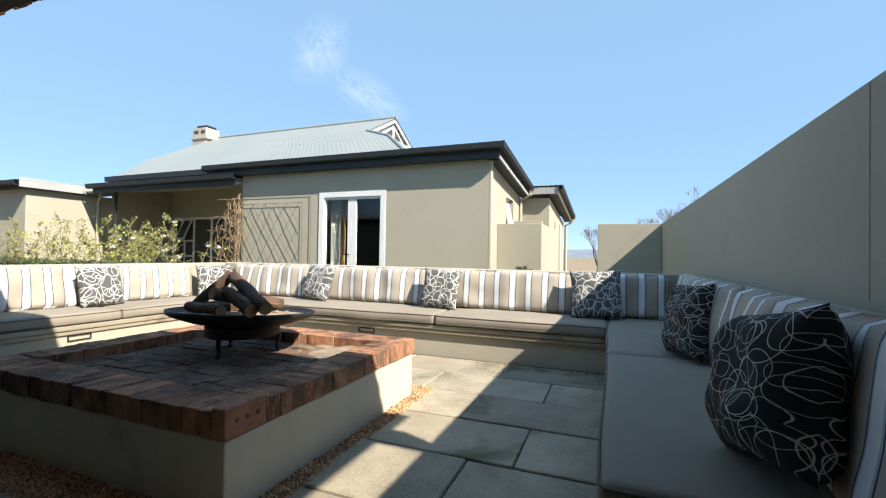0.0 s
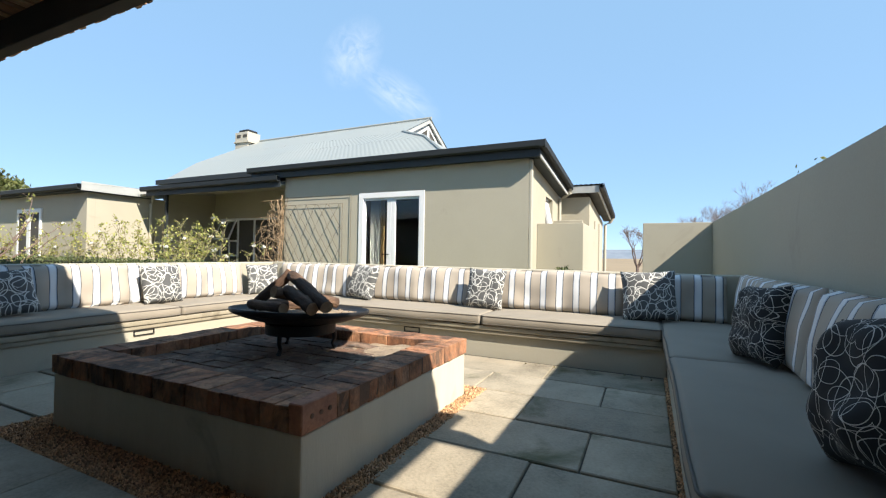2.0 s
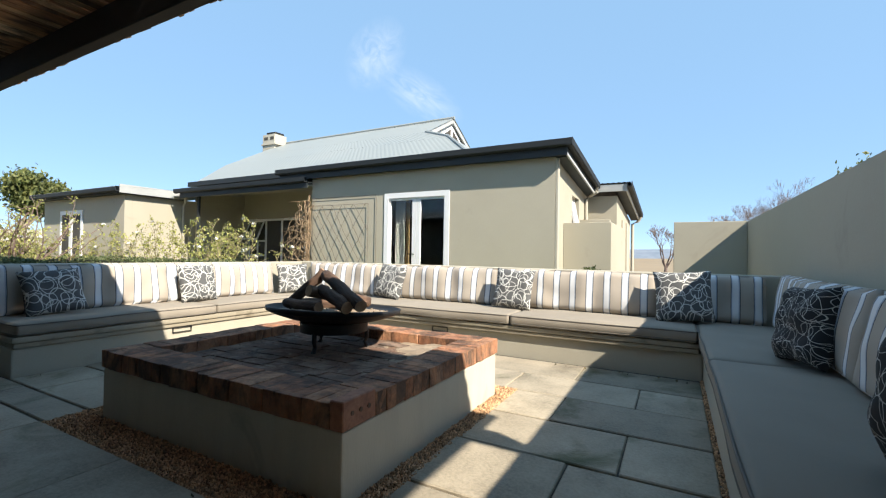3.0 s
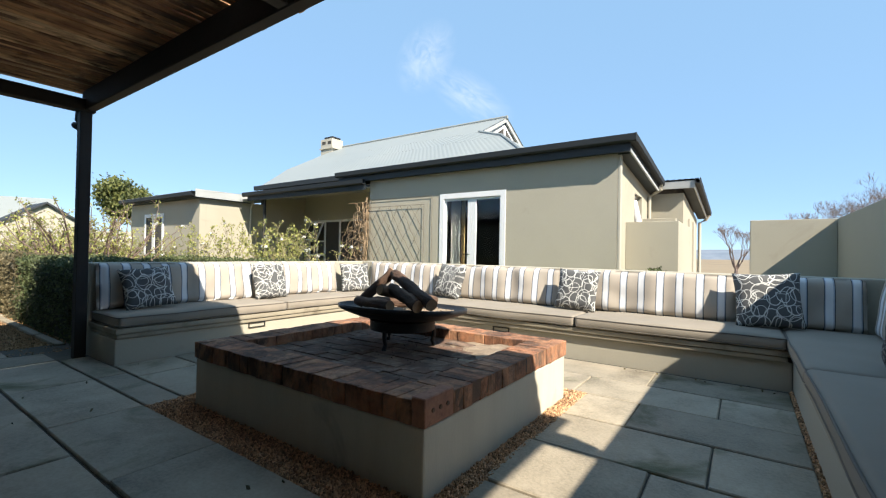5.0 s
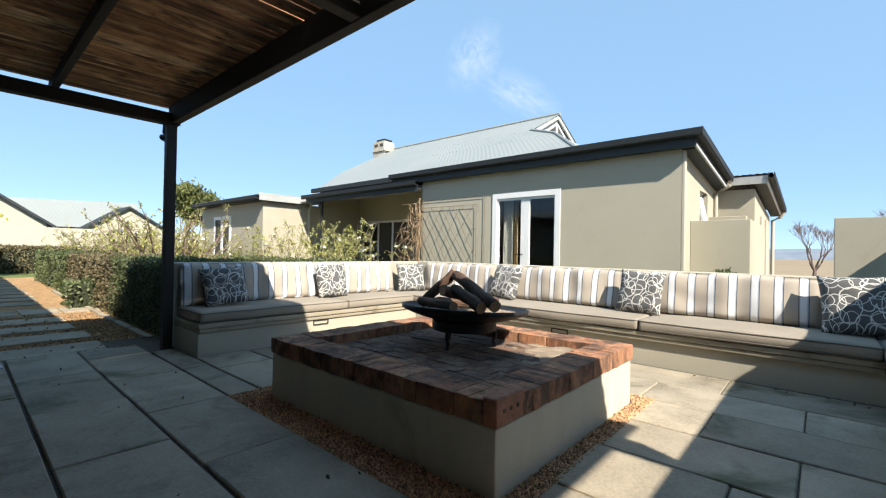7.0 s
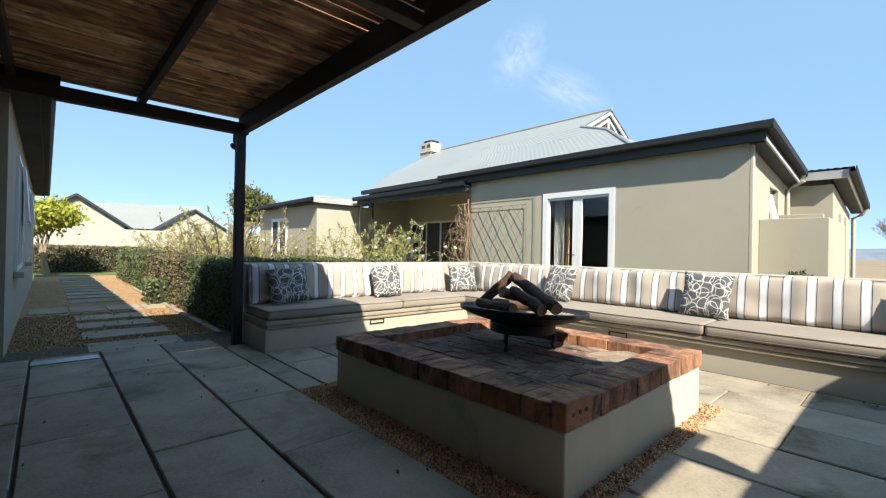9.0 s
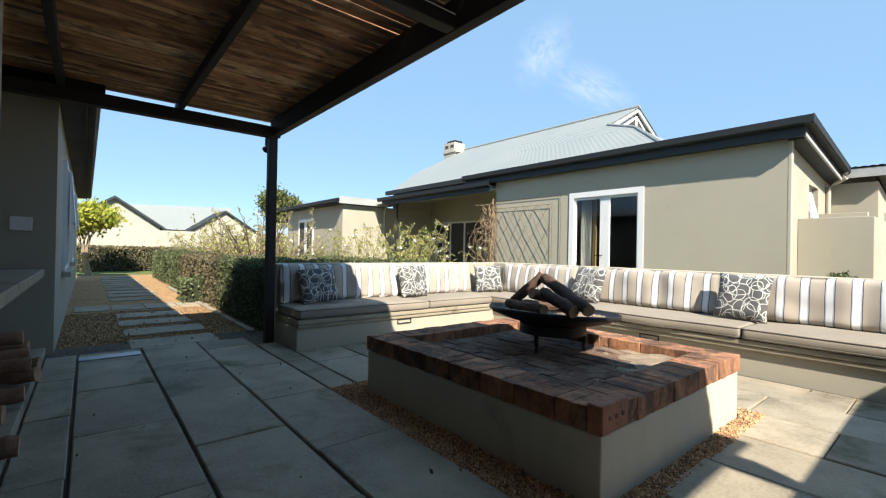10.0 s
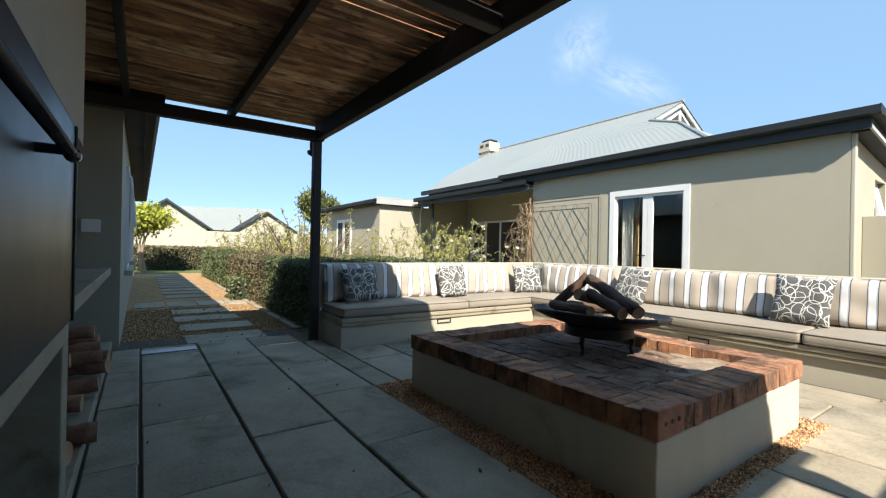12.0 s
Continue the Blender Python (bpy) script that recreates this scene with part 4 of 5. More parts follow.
for k, (x, y, z, l, a) in enumerate(((-3.2, -1.28, 0.10, 0.42, 82), (-4.95, -1.32, 0.11, 0.42, 88), (-4.8, -1.36, 0.21, 0.4, 100), (-5.2, -1.4, 0.20, 0.42, 84), (-5.0, -1.42, 0.31, 0.42, 93), (-5.35, -1.4, 0.11, 0.4, 97), (-4.6, -1.3, 0.11, 0.42, 78), (-3.35, -1.5, 0.20, 0.4, 95), (-3.7, -1.4, 0.11, 0.45, 85), (-4.0, -1.32, 0.12, 0.4, 100), (-3.85, -1.5, 0.22, 0.42, 80), (-4.4, -1.33, 0.22, 0.42, 92),
                                     (-3.55, -1.48, 0.30, 0.4, 88), (-2.95, -1.35, 0.12, 0.4, 70), (-4.7, -1.5, 0.12, 0.4, 80), (-4.25, -1.5, 0.24, 0.42, 96))):
    c, s = math.cos(radians(a)) * l / 2, math.sin(radians(a)) * l / 2
    log((x - c, y - s, z), (x + c, y + s, z + 0.01), 0.05, 30 + k, "stored firewood", "reddish split firewood stored in the alcove under the shelf", SPLIT)

# ---- the guest house ----
house = thing("guest_house", (-5, 10, 0), "beige plastered house with charcoal gutters and a pale metal roof", "house")
HY = 7.405
DX0, DX1, DZ = -5.955, -4.295, 2.372
bm = bmesh.new()
box(bm, -8.21, DX0 - 0.004, HY, HY + 0.23, -0.1, 2.875)
part("wall", bm, PLASTER, house)
part("wall", boxed(DX1 + 0.004, -2.10, HY, HY + 0.23, -0.1, 2.875), PLASTER, house)
part("wall", boxed(DX0 - 0.004, DX1 + 0.004, HY, HY + 0.23, DZ + 0.004, 2.875), PLASTER, house)
part("wall", boxed(-8.21, -7.98, HY + 0.231, 12.5, -0.1, 2.875), PLASTER, house)
FALL = 0.105


def falling(bm, y0=7.2):
    """Lets the eave fall to the back with the roof."""
    for v in bm.verts:
        v.co.z -= FALL * (v.co.y - y0)
    return bm


# side wall with its window opening
WY0, WY1, WZ0, WZ1 = 8.88, 9.62, 1.0, 2.34


def side_wall(x0, x1, y0, y1, z0, top=2.875):
    bm = boxed(x0, x1, y0, y1, z0, top)
    for v in bm.verts:
        if v.co.z > z0 + 0.01:
            v.co.z -= FALL * (v.co.y - 7.2)
    part("wall", bm, PLASTER, house)


side_wall(-2.33, -2.103, HY + 0.231, WY0, -0.1)
side_wall(-2.33, -2.103, WY1, 10.6, -0.1)
side_wall(-2.33, -2.103, WY0, WY1, WZ1)
part("wall", boxed(-2.33, -2.103, WY0, WY1, -0.1, WZ0), PLASTER, house)
side_wall(-2.33, -1.40, 10.601, 10.8, -0.1)
side_wall(-1.63, -1.40, 10.801, 14.0, -0.1)
# room surfaces coloured near-black for the indoor shade
part("room_floor", boxed(-7.9, -2.4, HY + 0.24, 12.4, 0.0, 0.05), UNLIT, house)
part("room_back", boxed(-7.9, -2.4, 11.2, 11.3, 0.05, 2.8), UNLIT, house)
part("room_ceiling", boxed(-7.97, -2.34, HY + 0.24, 11.1, 2.80, 2.86), UNLIT, house)
# corner pilaster, a thin downpipe
part("corner_trim", boxed(-2.098, -2.045, HY + 0.004, HY + 0.12, -0.1, 2.84, 0.012, 2), PLASTER_PALE, house, "pale corner downpipe")


# eaves: fascia, soffit, gutter along the front and the side
FZ0, FZ1 = 2.86, 3.10
part("fascia", boxed(-9.2, -1.86, 7.235, 7.262, FZ0 - 0.015, FZ1 - 0.06), FASCIA, house)
part("fascia", falling(boxed(-1.885, -1.86, 7.264, 10.32, FZ0 + 0.045, FZ1 - 0.06)), GUTTER, house)
part("fascia_strip", falling(boxed(-1.884, -1.856, 7.264, 10.32, FZ0 - 0.012, FZ0 + 0.043)), FASCIA_PALE, house, "pale fascia strip")
part("soffit", boxed(-9.2, -1.888, 7.264, HY - 0.002, FZ0 + 0.002, FZ0 + 0.022), FASCIA, house)
part("soffit", falling(boxed(-2.10, -1.888, HY, 10.32, FZ0 + 0.002, FZ0 + 0.022)), FASCIA, house)
prof = [(0.0, 0.0), (0.075, -0.006), (0.105, 0.022), (0.112, 0.125), (0.098, 0.128), (0.092, 0.034), (0.07, 0.014), (0.012, 0.018), (0.012, 0.12), (0.0, 0.12)]
bm = bmesh.new()
prism(bm, [(7.233 - a, 2.995 + b) for a, b in prof], -9.25, -1.75, "x")
part("gutter", bm, GUTTER, house)
bm = bmesh.new()
prism(bm, [(-1.858 + a, 2.995 + b) for a, b in prof], 7.13, 10.35, "y")
part("gutter", falling(bm), GUTTER, house)


def corrugated(bm, origin, along, up, width, length, pitch=0.076, amp=0.009, step=6):
    """Sheeting from an eave corner: waves across `along`, sheets running `up`."""
    n = int(width / pitch * step)
    nrm = Vector(along).cross(Vector(up)).normalized()
    prev = None
    for k in range(n + 1):
        s = width * k / n
        off = nrm * amp * math.cos(2 * math.pi * s / pitch)
        a = bm.verts.new(Vector(origin) + Vector(along) * s + off)
        b = bm.verts.new(Vector(origin) + Vector(along) * s + Vector(up) * length + off)
        if prev:
            bm.faces.new((prev[0], a, b, prev[1]))
        prev = (a, b)


bm = bmesh.new()
corrugated(bm, (-9.25, 7.17, 3.128), (1, 0, 0), Vector((0, 1, -FALL)).normalized(), 7.47, 3.3, 0.12, 0.007, 4)
part("roof_sheet", bm, ROOF, house)
bm = bmesh.new()
tube(bm, [(-1.80, 10.2, 2.68), (-1.80, 10.22, 2.58), (-1.95, 10.26, 2.50), (-2.06, 10.28, 2.42), (-2.06, 10.28, -0.1)], 0.04, 10)
part("downpipe", bm, PLASTER_PALE, house, "pale painted downpipe")
# rear extension
part("fascia", falling(boxed(-1.95, -1.16, 10.40, 10.425, 2.935, 3.10)), FASCIA_PALE, house, "pale grey fascia board")
part("fascia", falling(boxed(-1.185, -1.16, 10.426, 14.3, 2.935, 3.10)), FASCIA_PALE, house)
part("soffit", falling(boxed(-1.398, -1.188, 10.43, 14.3, 2.945, 2.962)), FASCIA, house)
bm = bmesh.new()
prism(bm, [(-1.158 + a, 3.02 + b) for a, b in prof], 10.36, 14.3, "y")
part("gutter", falling(bm), GUTTER, house)
bm = bmesh.new()
corrugated(bm, (-2.3, 10.38, 2.80), (1, 0, 0), Vector((0, 1, -FALL)).normalized(), 1.22, 3.9, 0.12, 0.007, 4)
part("roof_sheet", bm, GUTTER, house)
bm = bmesh.new()
tube(bm, [(-1.10, 14.15, 2.30), (-1.18, 14.18, 2.16), (-1.34, 14.2, 2.08), (-1.34, 14.2, -0.1)], 0.045, 10)
part("downpipe", bm, PLASTER_PALE, house, "pale painted downpipe")
for y in (11.6, 12.7):
    part("pilaster", boxed(-1.398, -1.36, y, y + 0.3, -0.1, 2.0), PLASTER_PALE, house)
# courtyard walls
bm = boxed(-2.10, -1.21, 8.10, 8.28, -0.1, 1.69, 0.008)
part("yard_wall", bm, PLASTER, house, "low beige yard wall")
part("yard_wall", boxed(-1.39, -1.21, 8.281, 10.5, -0.1, 1.69, 0.008), PLASTER, house)
part("yard_wall", boxed(-2.1, -1.45, 9.75, 9.9, -0.1, 1.88, 0.008), PLASTER, house)
# side window with a tilted white sash
win = under(new("window"), house)
bm = bmesh.new()
for y0, y1, z0, z1 in ((WY0, WY1, WZ0, WZ0 + 0.05), (WY0, WY1, WZ1 - 0.05, WZ1), (WY0, WY0 + 0.05, WZ0, WZ1), (WY1 - 0.05, WY1, WZ0, WZ1)):
    box(bm, -2.24, -2.19, y0, y1, z0, z1)
part("window_frame", bm, WHITE, win)
# opaque pane, painted as dark as the room behind it would look
part("pane", boxed(-2.22, -2.212, WY0 + 0.05, WY1 - 0.05, WZ0 + 0.05, WZ1 - 0.05), UNLIT, win)
bm = boxed(-0.02, 0.02, WY0 + 0.08, WY0 + 0.5, -1.1, 0)
bmesh.ops.transform(bm, matrix=Matrix.Translation((-2.17, 0, WZ1 - 0.1)) @ Matrix.Rotation(radians(-12), 4, "Y"), verts=bm.verts)
part("sash", bm, WHITE, win, "white sash standing ajar")

# french door
door = under(new("french_door"), house)
bm = bmesh.new()
fw = 0.115
box(bm, DX0, DX0 + fw, HY - 0.02, HY + 0.12, 0.0, DZ - fw)
box(bm, DX1 - fw, DX1, HY - 0.02, HY + 0.12, 0.0, DZ - fw)
box(bm, DX0, DX1, HY - 0.02, HY + 0.12, DZ - fw, DZ)
part("door_frame", bm, WHITE, door)
mid = (DX0 + DX1) / 2
for x0, x1 in ((DX0 + fw + 0.003, mid - 0.003), (mid + 0.003, DX1 - fw - 0.003)):
    bm = bmesh.new()
    a, b = (0.10, 0.03) if x0 > mid else (0.03, 0.10)
    box(bm, x0, x0 + a, HY + 0.02, HY + 0.065, 0.04, DZ - fw - 0.004)
    box(bm, x1 - b, x1, HY + 0.02, HY + 0.065, 0.04, DZ - fw - 0.004)
    box(bm, x0 + a, x1 - b, HY + 0.02, HY + 0.065, 0.04, 0.30)
    box(bm, x0 + a, x1 - b, HY + 0.02, HY + 0.065, DZ - fw - 0.05, DZ - fw - 0.004)
    ob = new("stile_frame", mesh_of(bm, "stile_frame", WHITE))
    under(ob, door)
    bm = boxed(x0 + a, x1 - b, HY + 0.038, HY + 0.044, 0.30, DZ - fw - 0.05)
    pn = part("pane", bm, GLASS, door)
    pn.visible_shadow = False
bm = bmesh.new()
tube(bm, [(mid - 0.05, HY + 0.02, 1.02), (mid - 0.05, HY - 0.045, 1.02), (mid - 0.17, HY - 0.045, 1.02)], 0.011, 8)
part("door_handle", bm, ROD, door)


def drape(name, x0, x1, y, material, label):
    bm = bmesh.new()
    n = 40
    prev = None
    for k in range(n + 1):
        x = x0 + (x1 - x0) * k / n
        yy = y + 0.03 * math.sin(k * 1.1)
        a, b = bm.verts.new((x, yy, 0.08)), bm.verts.new((x, yy, 2.3))
        if prev:
            bm.faces.new((prev[0], a, b, prev[1]))
        prev = (a, b)
    bmesh.ops.solidify(bm, geom=bm.faces[:], thickness=0.004)
    return single(name, bm, material, label, "curtain", smooth=True)


drape("curtain", DX0 + 0.16, DX0 + 0.42, HY + 0.22, CURTAIN, "pale grey-green curtain drawn aside behind the glass door")
drape("curtain", DX0 + 0.43, DX0 + 0.52, HY + 0.25, TAN, "tan lining edge of the drawn curtain")

# wire trellis on the wall
tr = thing("trellis", (-7.2, HY, 0), "bent-wire diamond trellis with dry creeper stems", "trellis")


def wire(pts, r=0.008, mt=None, name="wire"):
    bm = bmesh.new()
    tube(bm, pts, r, 5)
    return part(name, bm, mt or WIRE, tr)


TX0, TX1, TZ = -8.12, -6.40, 2.17
for pts in ([(-8.17, HY - 0.03, 2.36), (-6.17, HY - 0.03, 2.36), (-6.17, HY - 0.03, 0.1)], [(TX0, HY - 0.04, TZ), (TX1, HY - 0.04, TZ), (TX1, HY - 0.04, 0.1)], [(-8.13, HY - 0.04, 2.36), (-8.13, HY - 0.04, 0.1)]):
    wire(pts, 0.006)
rt = random.Random(8)
for k in range(-8, 14):
    for sgn in (1, -1):
        pts = []
        for j in range(18):
            z = 0.1 + (TZ - 0.1) * j / 17
            x = TX0 + k * 0.33 + sgn * (z - 0.1) * 0.62 + (0 if sgn > 0 else 0.6) + 0.03 * math.sin(k * 1.7 + z * 2.6)
            if TX0 <= x <= TX1:
                pts.append((x + rt.uniform(-0.012, 0.012), HY - 0.045 + sgn * 0.004, z))
        if len(pts) > 2:
            wire(pts, 0.0034 if sgn > 0 else 0.0052)
# dry creeper at the veranda corner
cr = thing("dry_creeper", (-8.35, 7.30, 0), "tangled leafless creeper on the veranda corner", "creeper")
for k in range(95):
    bm = bmesh.new()
    x, y, z = -8.24 + rt.uniform(-0.05, 0.03), 7.28 + rt.uniform(-0.05, 0.05), rt.uniform(0.75, 2.15)
    a = rt.uniform(1.2, 3.6)
    bend = rt.uniform(-0.42, 0.42)
    st = rt.uniform(0.045, 0.085)
    pts = []
    for j in range(14):
        pts.append((x, y, z))
        a += bend + rt.uniform(-0.35, 0.35)
        x, y, z = min(-8.15, max(-9.0, x + math.cos(a) * st)), y + rt.uniform(-0.025, 0.02), min(2.3, max(0.5, z + math.sin(a) * st - 0.008))
    tube(bm, pts, [0.012 * (1 - j / 18) for j in range(14)], 5)
    part("stem", bm, VINE, cr)
for k in range(5):
    bm = bmesh.new()
    pts = [(-8.22 + rt.uniform(-0.05, 0.05), 7.31 + rt.uniform(-0.03, 0.03), 2.45 * j / 12 - 0.02) for j in range(13)]
    tube(bm, pts, 0.015, 5)
    part("main_stem", bm, VINE, cr)

# veranda: deep shade, back wall with window and door
part("veranda_floor", boxed(-13.2, -8.0, 7.3, 10.0, -0.1, 0.05), SLAB, house)
bm = bmesh.new()
prism(bm, [(8.2, 2.625), (9.94, 2.625), (9.94, 3.07), (8.2, 2.80)], -14.36, -14.16, "x")
part("veranda_side", bm, PLASTER, house)
part("veranda_wall", boxed(-14.3, -8.2, 9.95, 10.15, -0.1, 3.12), PLASTER, house)
bm = bmesh.new()
prism(bm, [(7.27, 2.66), (9.94, 3.08), (9.94, 3.12), (7.27, 2.70)], -14.3, -8.216, "x")
part("veranda_ceiling", bm, PLASTER, house)
part("veranda_fascia", boxed(-13.6, -8.215, 7.235, 7.262, 2.62, 2.80), FASCIA, house)
bm = bmesh.new()
prism(bm, [(7.233 - a, 2.76 + b) for a, b in prof], -13.75, -8.215, "x")
part("gutter", bm, GUTTER, house)
bm = bmesh.new()
corrugated(bm, (-13.75, 7.17, 2.885), (1, 0, 0), Vector((0, 1, 0.16)).normalized(), 5.5, 2.6, 0.12, 0.007, 4)
part("roof_sheet", bm, ROOF, house)
part("veranda_post", boxed(-12.91, -12.845, 7.37, 7.435, 0.05, 2.665), GUTTER, house, "slim grey veranda post")
vw = under(new("window"), house)
bm = bmesh.new()
y = 9.90
for x0, x1, z0, z1 in ((-13.85, -11.0, 2.10, 2.17), (-13.85, -13.78, 0.05, 2.1), (-12.98, -12.90, 0.05, 2.1), (-12.18, -12.10, 0.05, 2.1), (-13.78, -12.98, 0.85, 0.91), (-13.78, -12.98, 1.36, 1.42), (-13.4, -13.34, 0.2, 1.36), (-11.07, -11.0, 0.05, 2.1)):
    box(bm, x0, x1, y, y + 0.048, z0, z1)
part("window_frame", bm, WHITE, vw)
# no room behind this pane; its shade is in the colour
part("pane", boxed(-13.78, -11.07, y + 0.02, y + 0.03, 0.05, 2.1), UNLIT, vw)
tilt = Matrix.Translation((0, y - 0.01, 2.1)) @ Matrix.Rotation(radians(-24), 4, "X")
bm = bmesh.new()
for x0, x1, z0, z1 in ((-13.76, -13.0, -0.05, 0), (-13.76, -13.0, -0.74, -0.69), (-13.76, -13.71, -0.69, -0.05), (-13.05, -13.0, -0.69, -0.05), (-13.40, -13.36, -0.69, -0.05)):
    box(bm, x0, x1, -0.02, 0.02, z0, z1)
bmesh.ops.transform(bm, matrix=tilt, verts=bm.verts)
part("sash", bm, WHITE, vw, "white top-hung sash standing open")
bm = boxed(-13.71, -13.05, -0.004, 0.004, -0.69, -0.05)
bmesh.ops.transform(bm, matrix=tilt, verts=bm.verts)
part("pane", bm, UNLIT, vw)

# main roof behind
RX0, RY, RZ = -19.2, 16.0, 6.92
EYV, EZ = 10.2, 3.83


def slope(parent, a, b, c, d, mt, name="roof_slope", ribs=0):
    """A roof plane a-b along the eave, d-c along the top, ribbed by standing seams."""
    a, b, c, d = (Vector(p) for p in (a, b, c, d))
    bm = bmesh.new()
    n = ribs or 1
    nr = (b - a).cross(d - a).normalized()
    if nr.z < 0:
        nr = -nr
    cols = []
    for k in range(n * 4 + 1):
        s = k / (n * 4)
        h = (0.0, 0.003, 0.006, 0.003)[k % 4] if ribs else 0
        cols.append((bm.verts.new(a.lerp(b, s) + nr * h), bm.verts.new(d.lerp(c, s) + nr * h)))
    for p, q in zip(cols, cols[1:]):
        if (p[1].co - q[1].co).length < 1e-5:
            bm.faces.new((p[0], q[0], p[1]))
        else:
            bm.faces.new((p[0], q[0], q[1], p[1]))
    return part(name, bm, mt, parent)


GX = -8.74
slope(house, (-17.6, EYV, EZ), (-5.2, EYV, EZ), (-7.0, 12.4, 5.05), (-18.9, 12.4, 5.05), ROOF, ribs=70)
slope(house, (-18.9, 12.4, 5.05), (-7.0, 12.4, 5.05), (-8.70, 13.75, 5.75), (-19.0, 13.75, 5.75), ROOF, ribs=66)
slope(house, (-19.0, 13.75, 5.75), (GX + 0.10, 13.75, 5.75), (GX + 0.10, RY, RZ), (RX0, RY, RZ), ROOF, ribs=58)
slope(house, (RX0, RY, RZ), (GX + 0.10, RY, RZ), (GX + 0.10, 18.25, 5.75), (-19.0, 18.25, 5.75), ROOF)
slope(house, (-19.0, 18.25, 5.75), (-8.70, 18.25, 5.75), (-6.0, 21.7, EZ), (-17.4, 21.7, EZ), ROOF)
slope(house, (-5.2, EYV, EZ), (-5.2, 21.7, EZ), (-7.0, 19.6, 5.05), (-7.0, 12.4, 5.05), ROOF, ribs=50)
slope(house, (-7.0, 12.4, 5.05), (-7.0, 19.6, 5.05), (-8.70, 18.25, 5.75), (-8.70, 13.75, 5.75), ROOF, ribs=40)
for y0, y1, z0, z1, x0, x1 in ((13.75, 12.4, 5.75, 5.05, -8.70, -7.0), (12.4, EYV, 5.05, EZ, -7.0, -5.2)):
    bm = bmesh.new()
    tube(bm, [(x0, y0, z0 + 0.02), (x1, y1, z1 + 0.02)], 0.05, 6)
    part("hip_cap", bm, ROOF, house)
bm = bmesh.new()
prism(bm, [(10.4, 2.7), (10.4, 3.75), (12.4, 4.9), (16.0, 6.7), (21.6, 3.75), (21.6, 2.7)], -17.6, -17.5, "x")
part("gable_wall", bm, PLASTER_PALE, house)
bm = bmesh.new()
tube(bm, [(RX0, RY, RZ + 0.02), (GX + 0.12, RY, RZ + 0.02)], 0.07, 8)
part("ridge_cap", bm, ROOF, house)
part("gutter", boxed(-17.9, -9.0, EYV - 0.16, EYV - 0.02, EZ - 0.20, EZ - 0.02), GUTTER, house)
part("eave_wall", boxed(-17.6, -8.2, EYV + 0.1, EYV + 0.3, 2.7, EZ - 0.1), GUTTER, house)
# gablet at the ridge end
bm = bmesh.new()
prism(bm, [(13.9, 5.72), (18.1, 5.72), (16.0, 6.82)], GX - 0.16, GX - 0.06, "x")
part("gable_wall", bm, FASCIA_PALE, house)
# solid triangle, dark in place of the shade inside an opening
bm = bmesh.new()
prism(bm, [(14.86, 5.82), (17.14, 5.82), (16.0, 6.50)], GX - 0.055, GX - 0.035, "x")
part("gable_vent", bm, UNLIT, house, "solid triangle coloured dark for the shaded gable opening")
for d in (-1, 1):
    bm = bmesh.new()
    prism(bm, [(16 + d * 2.25, 5.73), (16.0, 6.90), (16.0, 6.72), (16 + d * 1.88, 5.73)], GX + 0.0, GX + 0.06, "x")
    part("barge_board", bm, FASCIA_PALE, house, "pale barge board")
    bm = bmesh.new()
    prism(bm, [(16 + d * 1.30, 5.82), (16.0, 6.60), (16.0, 6.50), (16 + d * 1.14, 5.82)], GX - 0.034, GX - 0.005, "x")
    part("gable_strut", bm, WHITE, house)
part("gable_strut", boxed(GX - 0.034, GX - 0.006, 14.7, 17.3, 5.73, 5.818), WHITE, house)
part("gable_strut", boxed(GX - 0.034, GX - 0.006, 15.93, 16.07, 5.82, 6.49), WHITE, house)
# chimney
chim = under(new("chimney"), house)
part("stack", boxed(-19.85, -18.93, 15.2, 16.0, 4.6, 7.28, 0.01), PLASTER_PALE, chim)
part("band", boxed(-19.90, -18.80, 15.15, 16.05, 6.70, 6.78, 0.01), PLASTER_PALE, chim)
# solid panels, dark for the shade inside the flues
for x in (-19.58, -19.12):
    part("flue_slot", boxed(x - 0.14, x + 0.14, 15.19, 15.3, 6.98, 7.14), UNLIT, chim)
part("cowl", boxed(-19.70, -19.0, 15.3, 15.9, 7.281, 7.43, 0.05), GUTTER, chim)

# left wing
wing = thing("house_wing", (-16.5, 6.5, 0), "beige wing of the house with pale fascia and charcoal gutter", "house")
WXR = -14.15
part("wall", boxed(-19.4, WXR, 6.0, 6.2, -0.1, 2.62), PLASTER, wing)
part("wall", boxed(WXR - 0.2, WXR, 6.201, 9.9, -0.1, 2.62), PLASTER, wing)
part("fascia", boxed(-13.98, -13.955, 5.77, 7.65, 2.62, 2.86), FASCIA_PALE, wing, "pale grey fascia board")
part("soffit", boxed(WXR + 0.001, -13.982, 5.78, 7.65, 2.60, 2.619), FASCIA, wing)
part("soffit", boxed(-19.5, WXR, 5.78, 5.999, 2.60, 2.619), FASCIA, wing)
part("fascia", boxed(-19.5, -13.982, 5.75, 5.769, 2.60, 2.74), GUTTER, wing)
bm = bmesh.new()
prism(bm, [(5.748 - a, 2.64 + b) for a, b in prof], -19.6, -13.9, "x")
part("gutter", bm, GUTTER, wing)
bm = bmesh.new()
corrugated(bm, (-19.6, 5.66, 2.78), (1, 0, 0), Vector((0, 1, 0.05)).normalized(), 5.65, 4.0, 0.12, 0.007, 4)
part("roof_sheet", bm, ROOF, wing)
bm = bmesh.new()
tube(bm, [(-13.85, 7.6, 2.75), (-13.95, 7.62, 2.55), (-14.08, 7.66, 2.45), (-14.08, 7.66, -0.1)], 0.04, 8)
